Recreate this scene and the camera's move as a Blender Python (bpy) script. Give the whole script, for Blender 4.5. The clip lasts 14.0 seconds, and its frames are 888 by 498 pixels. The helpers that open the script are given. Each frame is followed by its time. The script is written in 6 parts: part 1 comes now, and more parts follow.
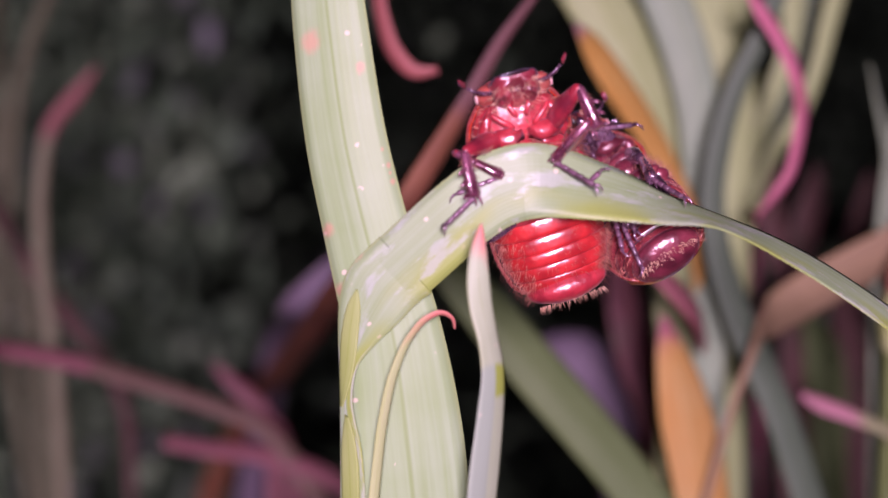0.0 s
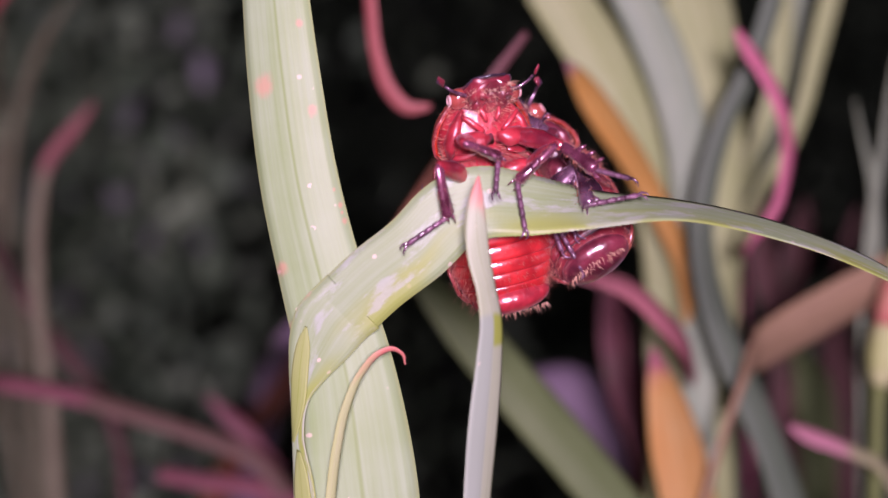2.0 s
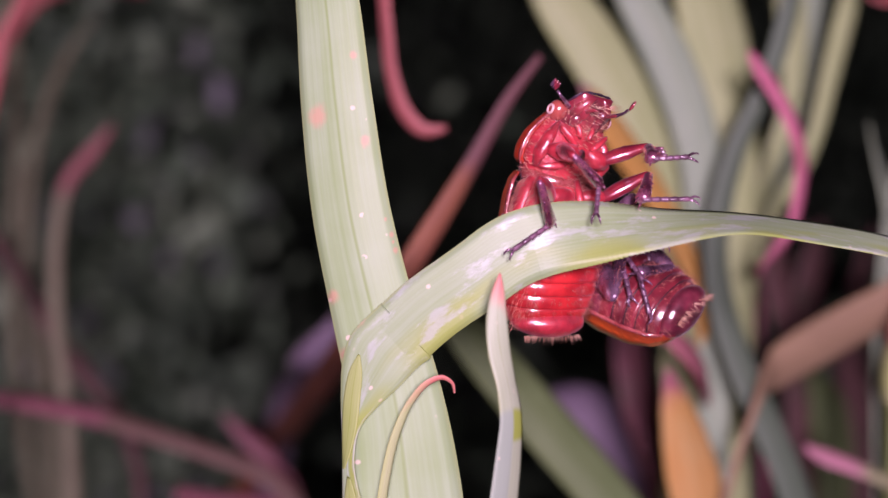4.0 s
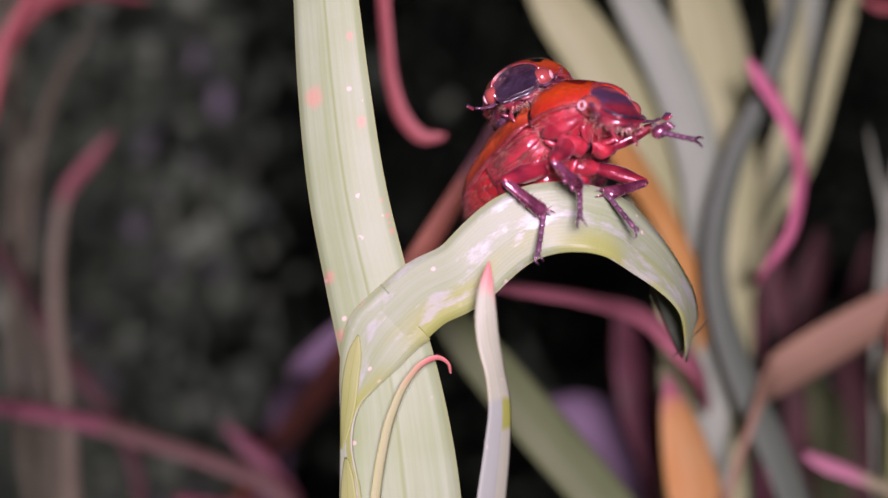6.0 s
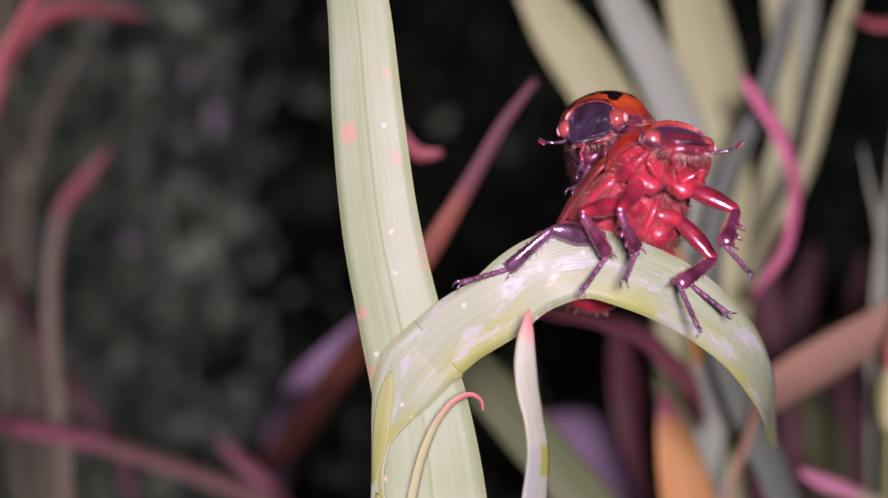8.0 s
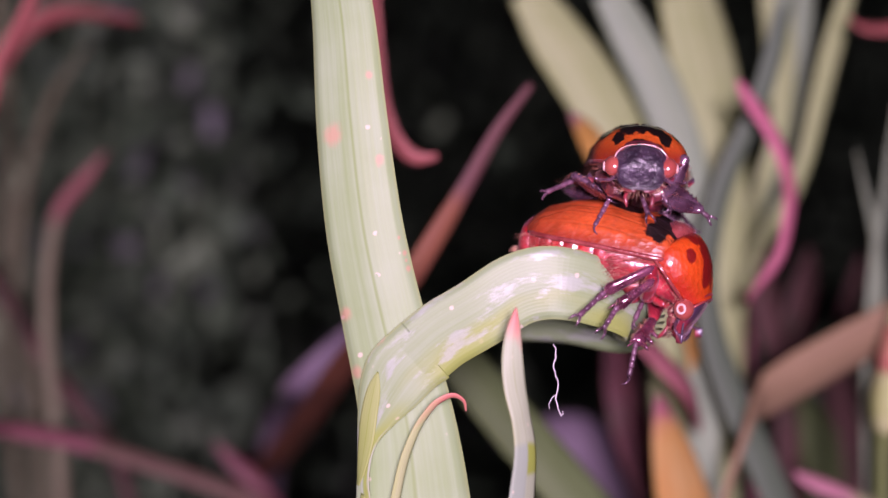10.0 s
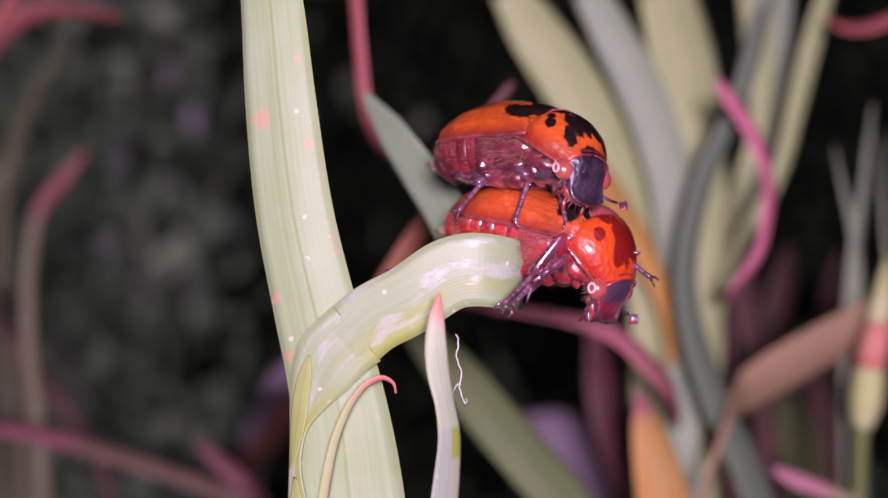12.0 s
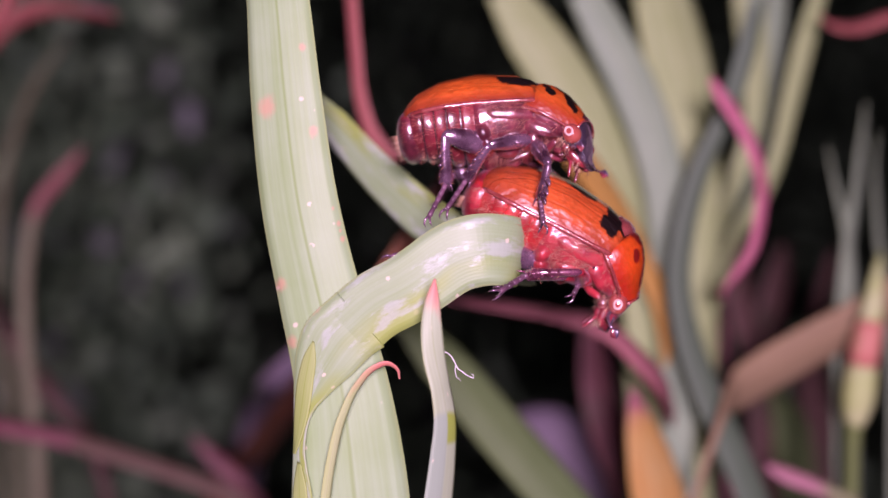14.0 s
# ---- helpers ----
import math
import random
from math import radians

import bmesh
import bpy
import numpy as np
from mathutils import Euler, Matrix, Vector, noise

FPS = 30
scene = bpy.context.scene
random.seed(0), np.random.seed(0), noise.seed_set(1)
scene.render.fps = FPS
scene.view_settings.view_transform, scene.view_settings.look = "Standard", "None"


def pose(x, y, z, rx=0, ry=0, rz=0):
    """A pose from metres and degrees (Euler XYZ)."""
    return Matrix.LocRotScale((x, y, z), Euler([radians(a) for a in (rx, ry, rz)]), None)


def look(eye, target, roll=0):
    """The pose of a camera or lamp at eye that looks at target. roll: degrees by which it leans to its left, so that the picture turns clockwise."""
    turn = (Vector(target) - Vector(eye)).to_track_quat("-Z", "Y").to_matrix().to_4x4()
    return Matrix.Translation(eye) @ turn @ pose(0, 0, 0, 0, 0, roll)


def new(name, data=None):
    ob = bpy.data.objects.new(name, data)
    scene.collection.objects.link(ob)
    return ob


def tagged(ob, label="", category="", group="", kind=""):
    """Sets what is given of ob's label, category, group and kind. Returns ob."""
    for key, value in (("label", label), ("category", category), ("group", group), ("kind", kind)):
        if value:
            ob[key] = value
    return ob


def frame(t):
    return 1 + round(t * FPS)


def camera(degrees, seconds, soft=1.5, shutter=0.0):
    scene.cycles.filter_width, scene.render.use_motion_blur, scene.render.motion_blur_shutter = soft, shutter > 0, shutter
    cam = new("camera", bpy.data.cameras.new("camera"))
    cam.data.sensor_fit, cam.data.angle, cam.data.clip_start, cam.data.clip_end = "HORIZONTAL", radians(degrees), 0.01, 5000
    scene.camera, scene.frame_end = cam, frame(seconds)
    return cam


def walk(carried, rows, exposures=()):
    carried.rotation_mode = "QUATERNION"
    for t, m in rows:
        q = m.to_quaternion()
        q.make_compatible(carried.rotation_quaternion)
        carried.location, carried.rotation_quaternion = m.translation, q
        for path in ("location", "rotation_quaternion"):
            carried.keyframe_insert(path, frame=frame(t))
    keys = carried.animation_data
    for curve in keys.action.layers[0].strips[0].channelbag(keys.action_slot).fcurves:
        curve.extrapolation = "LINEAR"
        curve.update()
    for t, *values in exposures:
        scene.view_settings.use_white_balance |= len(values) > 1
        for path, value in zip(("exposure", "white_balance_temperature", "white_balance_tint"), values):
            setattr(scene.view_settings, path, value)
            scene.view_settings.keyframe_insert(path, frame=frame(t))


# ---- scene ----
MM = 0.001
HEIGHT = 300.0  # of the subject above the ground, in millimetres


def aim(y, pitch, yaw):
    """The camera before the subject: its distance in millimetres, its pitch and its turn in degrees."""
    return pose(0, y * MM, HEIGHT * MM, 90 + pitch, 0, yaw)


cam = camera(38, 14.0, soft=1.5)
cam.data.dof.use_dof = True
cam.data.dof.focus_distance = 0.0862
cam.data.dof.aperture_fstop = 17.5
walk(cam, [
    (0, aim(-83.00, -3.466, -0.128)),
    (0.5, aim(-83.47, -3.147, -0.203)),
    (1, aim(-83.93, -2.834, -0.309)),
    (1.5, aim(-84.40, -2.314, -0.459)),
    (2, aim(-84.83, -1.932, -0.439)),
    (2.5, aim(-85.27, -1.744, -0.193)),
    (3, aim(-85.70, -1.544, 0.022)),
    (3.5, aim(-85.73, -1.318, 0.135)),
    (4, aim(-85.77, -1.003, 0.242)),
    (6.5, aim(-85.93, -0.542, 0.208)),
    (7, aim(-85.97, -0.271, 0.076)),
    (7.5, aim(-86.00, 0.000, 0.000)),
    (8, aim(-86.08, 0.051, 0.037)),
    (10.5, aim(-86.50, 0.226, -0.320)),
    (11, aim(-86.67, 0.209, -0.788)),
    (11.5, aim(-86.84, 0.048, -0.846)),
    (12, aim(-87.01, 0.087, -0.961)),
    (12.5, aim(-87.19, -0.106, -1.064)),
    (13, aim(-87.36, -0.035, -1.311)),
    (13.5, aim(-87.53, 0.037, -1.351)),
    (14, aim(-87.70, 0.013, -1.164)),
])

# ---- light: night, one hand torch above the camera ----
world = bpy.data.worlds.new("night")
world.use_nodes = True
world.node_tree.nodes["Background"].inputs[0].default_value = (0.56, 0.53, 0.56, 1)
world.node_tree.nodes["Background"].inputs[1].default_value = 0.002
scene.world = world

torch = new("torch", bpy.data.lights.new("torch", "AREA"))
torch.data.shape, torch.data.size = "DISK", 0.05
torch.data.energy, torch.data.color = 0.98, (1.235, 0.88, 1.27)
torch.matrix_world = look((0.008, -0.24, HEIGHT * MM + 0.022), (0.004, 0, HEIGHT * MM))
scene.view_settings.exposure = 0.0


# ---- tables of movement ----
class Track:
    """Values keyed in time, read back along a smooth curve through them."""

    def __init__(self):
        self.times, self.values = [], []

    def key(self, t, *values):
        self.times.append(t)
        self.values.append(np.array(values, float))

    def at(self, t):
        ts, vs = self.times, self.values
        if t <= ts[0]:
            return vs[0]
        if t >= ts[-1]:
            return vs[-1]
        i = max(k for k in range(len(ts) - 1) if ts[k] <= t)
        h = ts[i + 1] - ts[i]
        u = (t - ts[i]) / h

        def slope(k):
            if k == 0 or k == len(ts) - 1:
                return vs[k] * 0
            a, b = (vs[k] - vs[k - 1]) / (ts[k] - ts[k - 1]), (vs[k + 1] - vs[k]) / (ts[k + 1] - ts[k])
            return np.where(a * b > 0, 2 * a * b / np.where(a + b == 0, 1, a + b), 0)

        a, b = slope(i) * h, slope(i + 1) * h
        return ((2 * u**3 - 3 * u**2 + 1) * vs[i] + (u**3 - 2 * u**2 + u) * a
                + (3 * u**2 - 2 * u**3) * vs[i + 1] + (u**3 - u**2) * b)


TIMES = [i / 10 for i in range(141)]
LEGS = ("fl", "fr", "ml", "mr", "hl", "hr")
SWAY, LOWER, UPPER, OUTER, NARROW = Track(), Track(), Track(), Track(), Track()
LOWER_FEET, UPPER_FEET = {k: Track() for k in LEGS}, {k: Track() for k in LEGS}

# the plant's sway: seconds, shift in x, y, z, lean in degrees
SWAY.key(0, 0.25, -0.22, -0.7, -0.49)
SWAY.key(0.5, -0.11, 0.16, 0.99, -0.35)
SWAY.key(1, -1.97, 0.11, -0.12, -0.93)
SWAY.key(1.5, -1.19, -0.15, -1.23, -0.64)
SWAY.key(2, -2.16, 0.02, -1.04, -0.86)
SWAY.key(2.5, -1.96, 0, -0.89, -0.95)
SWAY.key(3, -0.96, 0.13, -1.08, -0.29)
SWAY.key(3.5, -1.39, 0.18, -0.68, -0.56)
SWAY.key(4, -0.48, 0, -1.61, -0.26)
SWAY.key(4.2, -0.56, 0.05, -1.28, 0.07)
SWAY.key(6.3, -0.81, -0.07, 0.21, -0.19)
SWAY.key(6.5, -0.68, -0.09, 0.08, -0.11)
SWAY.key(7, 0.87, 0.14, -0.22, 0.31)
SWAY.key(7.5, 0, 0, 0, 0.00)
SWAY.key(8, 1.09, 0.03, -1.15, 0.40)
SWAY.key(8.2, 0.67, -0.01, 0.1, 0.09)
SWAY.key(10.3, 0.19, 0.13, -1.07, 0.43)
SWAY.key(10.5, 0.12, 0.01, -0.47, 0.44)
SWAY.key(11, -1.82, -0.25, -0.08, -0.02)
SWAY.key(11.5, -2.28, -0.36, 0.92, -0.04)
SWAY.key(12, -2.76, -0.31, -0.09, -0.05)
SWAY.key(12.5, -3.15, -0.28, 0.31, -0.32)
SWAY.key(13, -2.99, -0.25, 1.06, 0.15)
SWAY.key(13.5, -2.58, -0.2, 0.17, 0.04)
SWAY.key(14, -2.31, -0.31, 0.69, 0.05)

# the lower beetle on the plant: place, heading, back, nod and turn of its fore body
LOWER.key(0, 7.04, 3.62, -2.12, -0.3, -0.14, 0.95, -0.12, 0.99, 0.08, 20, 4)
LOWER.key(0.5, 6.07, 3.62, -1.36, -0.27, -0.14, 0.96, -0.1, 0.99, 0.08, 18, 4)
LOWER.key(1, 5.41, 3.64, -0.84, -0.27, -0.14, 0.96, -0.05, 0.99, 0.1, 18, 4)
LOWER.key(1.5, 6.84, 3.64, 0.06, -0.16, -0.14, 0.98, -0.33, 0.94, 0.09, 16, 6)
LOWER.key(2.0, 7.22, 3.64, -0.4, -0.17, -0.14, 0.98, -0.32, 0.95, 0.1, 16, 4)
LOWER.key(2.5, 7.41, 3.64, -0.33, -0.13, -0.14, 0.98, -0.45, 0.88, 0.1, 16, 10)
LOWER.key(3, 6.97, 3.66, 0.11, -0.16, -0.15, 0.98, -0.58, 0.8, 0.14, 18, 18)
LOWER.key(3.5, 7.16, 3.64, 0.07, -0.04, -0.1, 0.99, -0.55, 0.82, 0.13, 14, 12)
LOWER.key(4.2, 7.73, 3.64, 0.07, 0.13, -0.1, 0.99, -0.51, 0.85, 0.09, 8, 8)
LOWER.key(6.3, 6.64, 4.46, 4.76, 0.42, -0.75, 0.5, -0.3, 0.42, 0.85, 14, 8)
LOWER.key(6.5, 6.82, 4.46, 4.84, 0.42, -0.75, 0.5, -0.3, 0.42, 0.85, 14, 8)
LOWER.key(6.9, 11.46, 3.66, -0.74, 0.34, -0.15, 0.93, -0.24, 0.96, 0.14, 22, 0)
LOWER.key(7.2, 10.78, 3.64, -0.57, 0.25, -0.1, 0.96, -0.33, 0.94, 0.09, 22, 2)
LOWER.key(7.5, 10.68, 3.68, 0.58, 0.13, -0.12, 0.98, -0.37, 0.92, 0.11, 22, 4)
LOWER.key(7.8, 10.41, 3.68, 1.41, 0.25, -0.2, 0.95, -0.32, 0.92, 0.23, 20, 0)
LOWER.key(8.1, 10.24, 3.26, 2.86, 0.44, -0.65, 0.63, -0.1, 0.7, 0.7, 14, -12)
LOWER.key(10.3, 11, 4, 1.4, 0.93, -0.31, -0.21, 0, -0.02, 1, 50, 0)
LOWER.key(10.7, 9.98, 4, 1.04, 0.94, -0.27, -0.21, 0.1, -0.02, 0.99, 50, 0)
LOWER.key(11, 11.28, 4, 1.44, 0.96, -0.22, -0.16, 0.1, -0.05, 0.99, 48, 0)
LOWER.key(11.5, 10.19, 4, 2.85, 0.96, -0.2, -0.17, 0, -0.05, 1, 50, 0)
LOWER.key(12, 10.49, 4, 1.67, 0.84, -0.51, -0.2, 0.1, 0, 0.99, 44, -6)
LOWER.key(12.5, 11.18, 4, 1.67, 0.89, -0.2, -0.38, 0.15, -0.08, 0.98, 42, 0)
LOWER.key(13, 11.33, 4, 1.17, 0.88, -0.12, -0.44, 0.15, -0.08, 0.98, 44, 0)
LOWER.key(13.5, 11.69, 4, 0.71, 0.87, -0.05, -0.49, 0.36, -0.1, 0.93, 44, 0)
LOWER.key(14, 11.43, 4, 1.44, 0.89, -0.03, -0.46, 0.36, -0.1, 0.93, 42, 0)

# the upper beetle
UPPER.key(0, 13.92, 6.5, -2.85, -0.33, 0.76, 0.56, 0.45, 0.63, -0.62, 20, 0)
UPPER.key(0.5, 12.72, 6.5, -1.87, -0.33, 0.76, 0.56, 0.45, 0.63, -0.62, 20, 0)
UPPER.key(1, 12.52, 6.5, -1.53, -0.33, 0.76, 0.56, 0.45, 0.63, -0.62, 20, 0)
UPPER.key(1.5, 12.13, 5.7, 0, -0.35, 0.6, 0.72, 0.45, 0.78, -0.43, 20, 0)
UPPER.key(2.0, 12.66, 5.7, 0.1, -0.35, 0.6, 0.72, 0.45, 0.78, -0.43, 20, 0)
UPPER.key(2.5, 13.51, 5.7, -0.19, -0.35, 0.6, 0.72, 0.45, 0.78, -0.43, 20, 0)
UPPER.key(3, 12.95, 5.7, -0.4, -0.35, 0.6, 0.72, 0.45, 0.78, -0.43, 20, 0)
UPPER.key(3.5, 13.69, 6, -2.05, -0.6, 0.5, 0.6, 0.3, 0.75, -0.55, 5, 0)
UPPER.key(4.2, 13.27, 6.5, -3.23, -0.78, 0.52, 0.36, 0.1, 0.36, -0.93, 5, 0)
UPPER.key(6.3, 8.4, 8, 7.3, -0.35, -0.76, 0.52, -0.15, 0.5, 0.85, 20, 0)
UPPER.key(6.5, 8.6, 8, 7.3, -0.35, -0.76, 0.52, -0.15, 0.5, 0.85, 20, 0)
UPPER.key(6.9, 13.43, 7, -5.43, -0.2, 0.72, 0.67, 0.36, 0.72, -0.6, 10, 0)
UPPER.key(7.2, 12.98, 7, -5.82, -0.2, 0.72, 0.67, 0.36, 0.72, -0.6, 10, 0)
UPPER.key(7.5, 12.31, 7, -1.65, -0.1, 0.62, 0.78, 0.24, 0.84, -0.48, 10, 0)
UPPER.key(7.8, 10.83, 8, 5.02, -0.1, -0.4, 0.91, 0.1, 0.88, 0.47, 25, 0)
UPPER.key(8.1, 11.94, 8, 7.59, -0.5, -0.7, 0.5, 0.1, 0.5, 0.86, 35, 0)
UPPER.key(10.3, 13.45, 6.5, 7.14, -0.04, -1, 0.05, 0.05, 0.1, 0.99, 3, 0)
UPPER.key(10.7, 11.39, 6, 7.08, 0.05, -1, 0.05, 0, 0.15, 0.99, 3, 0)
UPPER.key(11, 10.49, 5.5, 6.88, 0.12, -0.99, 0.08, -0.05, 0.15, 0.99, 3, 0)
UPPER.key(11.5, 7.06, 3.5, 5.95, 0.86, -0.42, 0.27, -0.2, 0.72, 0.62, 14, -5)
UPPER.key(12, 8.78, 3.5, 7.28, 0.71, -0.71, 0.02, -0.05, 0.28, 0.96, 32, -8)
UPPER.key(12.5, 9.37, 3.5, 8.03, 0.95, -0.3, -0.02, 0.02, 0.3, 0.95, 34, -16)
UPPER.key(13, 9.19, 3.5, 8.32, 0.96, -0.28, -0.06, 0.03, 0.33, 0.95, 34, -18)
UPPER.key(13.5, 7.96, 3.5, 8.13, 0.98, -0.18, 0, 0, 0.33, 0.95, 34, -18)
UPPER.key(14, 6.26, 3.5, 8.21, 0.99, -0.08, 0.1, -0.08, 0.28, 0.96, 32, -16)

# claws
LOWER_FEET["fl"].key(0, 12.67, -1, 3.49)
LOWER_FEET["fl"].key(0.5, 4.34, -2.76, -1.15)
LOWER_FEET["fl"].key(1, 14.2, -1, 2.28)
LOWER_FEET["fl"].key(1.5, 14.31, -1, 5.77)
LOWER_FEET["fl"].key(2.0, 16.03, -1.52, 2.4)
LOWER_FEET["fl"].key(2.5, 15.74, -1, 5.03)
LOWER_FEET["fl"].key(3, 9.64, -3, 0.16)
LOWER_FEET["fl"].key(3.5, 13.25, -2, 3.37)
LOWER_FEET["fl"].key(4.2, 17.26, -1.05, 6.49)
LOWER_FEET["fl"].key(6.5, 16.69, -5, 5.14)
LOWER_FEET["fl"].key(6.9, 19.32, -3, 1.97)
LOWER_FEET["fl"].key(7.5, 18.81, -3, 2.26)
LOWER_FEET["fl"].key(8.1, 17.57, -5, -0.73)
LOWER_FEET["fl"].key(10.3, 11.5, 0, -7.62)
LOWER_FEET["fl"].key(11, 11.34, 1, -5.76)
LOWER_FEET["fl"].key(11.5, 10.67, 0, -5.23)
LOWER_FEET["fl"].key(12, 18.44, 0, -1.9)
LOWER_FEET["fl"].key(12.5, 9.43, -1, -6.78)
LOWER_FEET["fl"].key(13, 8.08, -1, -8.09)
LOWER_FEET["fl"].key(13.5, 12.45, 1, -7.87)
LOWER_FEET["fl"].key(14, 12.73, 0, -3.92)
LOWER_FEET["fr"].key(0, 0.45, -2.5, -2.79)
LOWER_FEET["fr"].key(0.5, -3.69, -1.16, 2.5)
LOWER_FEET["fr"].key(1, 5.73, -3, -0.13)
LOWER_FEET["fr"].key(1.5, 6.08, -2.45, 0.65)
LOWER_FEET["fr"].key(2.5, 7.64, -3, 2.18)
LOWER_FEET["fr"].key(3, 7.64, -3, 0.17)
LOWER_FEET["fr"].key(4.2, 10.35, -3, 2.26)
LOWER_FEET["fr"].key(6.5, 9.06, -5, 0.37)
LOWER_FEET["fr"].key(6.9, 9.97, -3.5, 1.2)
LOWER_FEET["fr"].key(7.5, 10.29, -3.5, 0.29)
LOWER_FEET["fr"].key(8.1, 9.74, -5, -0.94)
LOWER_FEET["fr"].key(10.3, 9.64, -4, -3.96)
LOWER_FEET["fr"].key(11, 9.17, -4, -3.9)
LOWER_FEET["fr"].key(11.5, 8.84, -4, -3.04)
LOWER_FEET["fr"].key(12, 8.42, -4, -3.61)
LOWER_FEET["fr"].key(12.5, 7.8, -3.5, -3.39)
LOWER_FEET["fr"].key(13.5, 9.03, -3, -8.63)
LOWER_FEET["fr"].key(14, 7.72, -3, -3.33)
LOWER_FEET["ml"].key(0, 9.98, -2.5, -0.4)
LOWER_FEET["ml"].key(0.5, 7.36, -2.76, -0.53)
LOWER_FEET["ml"].key(1.5, 6.82, -3, -1.46)
LOWER_FEET["ml"].key(3, 15.62, -1, 1.48)
LOWER_FEET["ml"].key(4.2, 16.91, -1, 3.41)
LOWER_FEET["ml"].key(6.5, 12.51, -3.11, -1.08)
LOWER_FEET["ml"].key(6.9, 14.42, -2, -1.72)
LOWER_FEET["ml"].key(7.5, 15.16, -2, -1.84)
LOWER_FEET["ml"].key(8.1, 14.64, -4, -4)
LOWER_FEET["ml"].key(10.3, 12.14, 2, -3.54)
LOWER_FEET["ml"].key(12, 10.08, 3, -2.94)
LOWER_FEET["ml"].key(14, 8.71, 3, -3.04)
LOWER_FEET["mr"].key(0, 1.01, -1, -0.88)
LOWER_FEET["mr"].key(1.5, -0.46, -2, -2.31)
LOWER_FEET["mr"].key(3, 5.67, -2.5, 0.24)
LOWER_FEET["mr"].key(4.2, 4.57, -2.5, -0.19)
LOWER_FEET["mr"].key(6.5, 6.9, -4, -1.78)
LOWER_FEET["mr"].key(6.9, 6.64, -3, 0.75)
LOWER_FEET["mr"].key(7.5, 6.85, -3, 0)
LOWER_FEET["mr"].key(8.1, 7.28, -4, -1.58)
LOWER_FEET["mr"].key(10.3, 8.08, -4, -3.07)
LOWER_FEET["mr"].key(11, 8.12, -3.5, -3.08)
LOWER_FEET["mr"].key(11.5, 7.96, -3.5, -2.68)
LOWER_FEET["mr"].key(12, 7.91, -3.5, -3.45)
LOWER_FEET["mr"].key(12.5, 7.51, -3.5, -3.39)
LOWER_FEET["mr"].key(13.5, 7.7, -3.5, -3.42)
LOWER_FEET["mr"].key(14, 7.43, -3.5, -3.54)
LOWER_FEET["hl"].key(0, 10.5, -0.98, 0.65)
LOWER_FEET["hl"].key(1.5, 15.52, -1.25, 1.6)
LOWER_FEET["hl"].key(2.5, 17.22, -1.4, 1.23)
LOWER_FEET["hl"].key(3, 17.45, -1.53, 1.03)
LOWER_FEET["hl"].key(3.5, 17.37, -1.58, 1.13)
LOWER_FEET["hl"].key(4.2, 16.44, 1.45, 1.17)
LOWER_FEET["hl"].key(6.5, 11.07, 1.59, -2.09)
LOWER_FEET["hl"].key(6.9, 16.68, 0, -4.02)
LOWER_FEET["hl"].key(7.5, 17.6, 0, -2.08)
LOWER_FEET["hl"].key(8.1, 17.2, -1, -3.04)
LOWER_FEET["hl"].key(10.3, 6.58, 6, 0.28)
LOWER_FEET["hl"].key(12, 7.06, 6, 0.22)
LOWER_FEET["hl"].key(14, 6.87, 6, 0.16)
LOWER_FEET["hr"].key(0, 2.52, 3.92, -0.39)
LOWER_FEET["hr"].key(1.5, 3.17, 3.85, 1.45)
LOWER_FEET["hr"].key(3, 0.79, 0.87, 2.34)
LOWER_FEET["hr"].key(3.5, 2.39, 0.32, 1.1)
LOWER_FEET["hr"].key(4.2, 5.77, 2.45, 3.48)
LOWER_FEET["hr"].key(6.5, 2.6, 0, 0.79)
LOWER_FEET["hr"].key(6.9, 5.76, 1, 3.91)
LOWER_FEET["hr"].key(7.5, -0.2, -2.6, -0.3)
LOWER_FEET["hr"].key(8.1, -0.6, -2.6, -1.0)
LOWER_FEET["hr"].key(10.3, 0.34, 0.3, -1.32)
LOWER_FEET["hr"].key(11, 0.29, 0.3, -1.43)
LOWER_FEET["hr"].key(11.5, 0.18, 0.3, -1.15)
LOWER_FEET["hr"].key(12, 0.38, 0.3, -1.38)
LOWER_FEET["hr"].key(12.5, 0.35, 0.3, -0.96)
LOWER_FEET["hr"].key(13.5, 0.46, 0.3, -1.26)
LOWER_FEET["hr"].key(14, 0.19, 0.3, -1.28)
UPPER_FEET["hl"].key(0, 13.43, 1.5, -5.93)
UPPER_FEET["hl"].key(0.5, 12.4, 1.5, -6.15)
UPPER_FEET["hl"].key(1, 12.4, 1.5, -4.83)
UPPER_FEET["hl"].key(1.5, 12.37, 1.5, -3.71)
UPPER_FEET["hl"].key(2.0, 13.02, 1.5, -3.73)
UPPER_FEET["hl"].key(2.5, 13.53, 1.5, -3.83)
UPPER_FEET["hl"].key(3, 12.66, 1.5, -3.94)
UPPER_FEET["hl"].key(3.5, 13.67, 1.5, -4.58)
UPPER_FEET["hl"].key(4.2, 14.48, 1.5, -4.7)
UPPER_FEET["hl"].key(6.5, 5.01, 3, 4.01)
UPPER_FEET["hl"].key(7.5, 12.35, 3, -3.32)
UPPER_FEET["hl"].key(8.1, 7.45, 3, 6.14)
UPPER_FEET["ml"].key(0, 16.63, -1, -1.73)
UPPER_FEET["ml"].key(1.5, 15.27, -1, 0.21)
UPPER_FEET["ml"].key(3, 14.87, -1, -0)
UPPER_FEET["ml"].key(4.2, 15.81, -1, -0.13)
UPPER_FEET["mr"].key(0, 13.06, 1.5, -3.62)
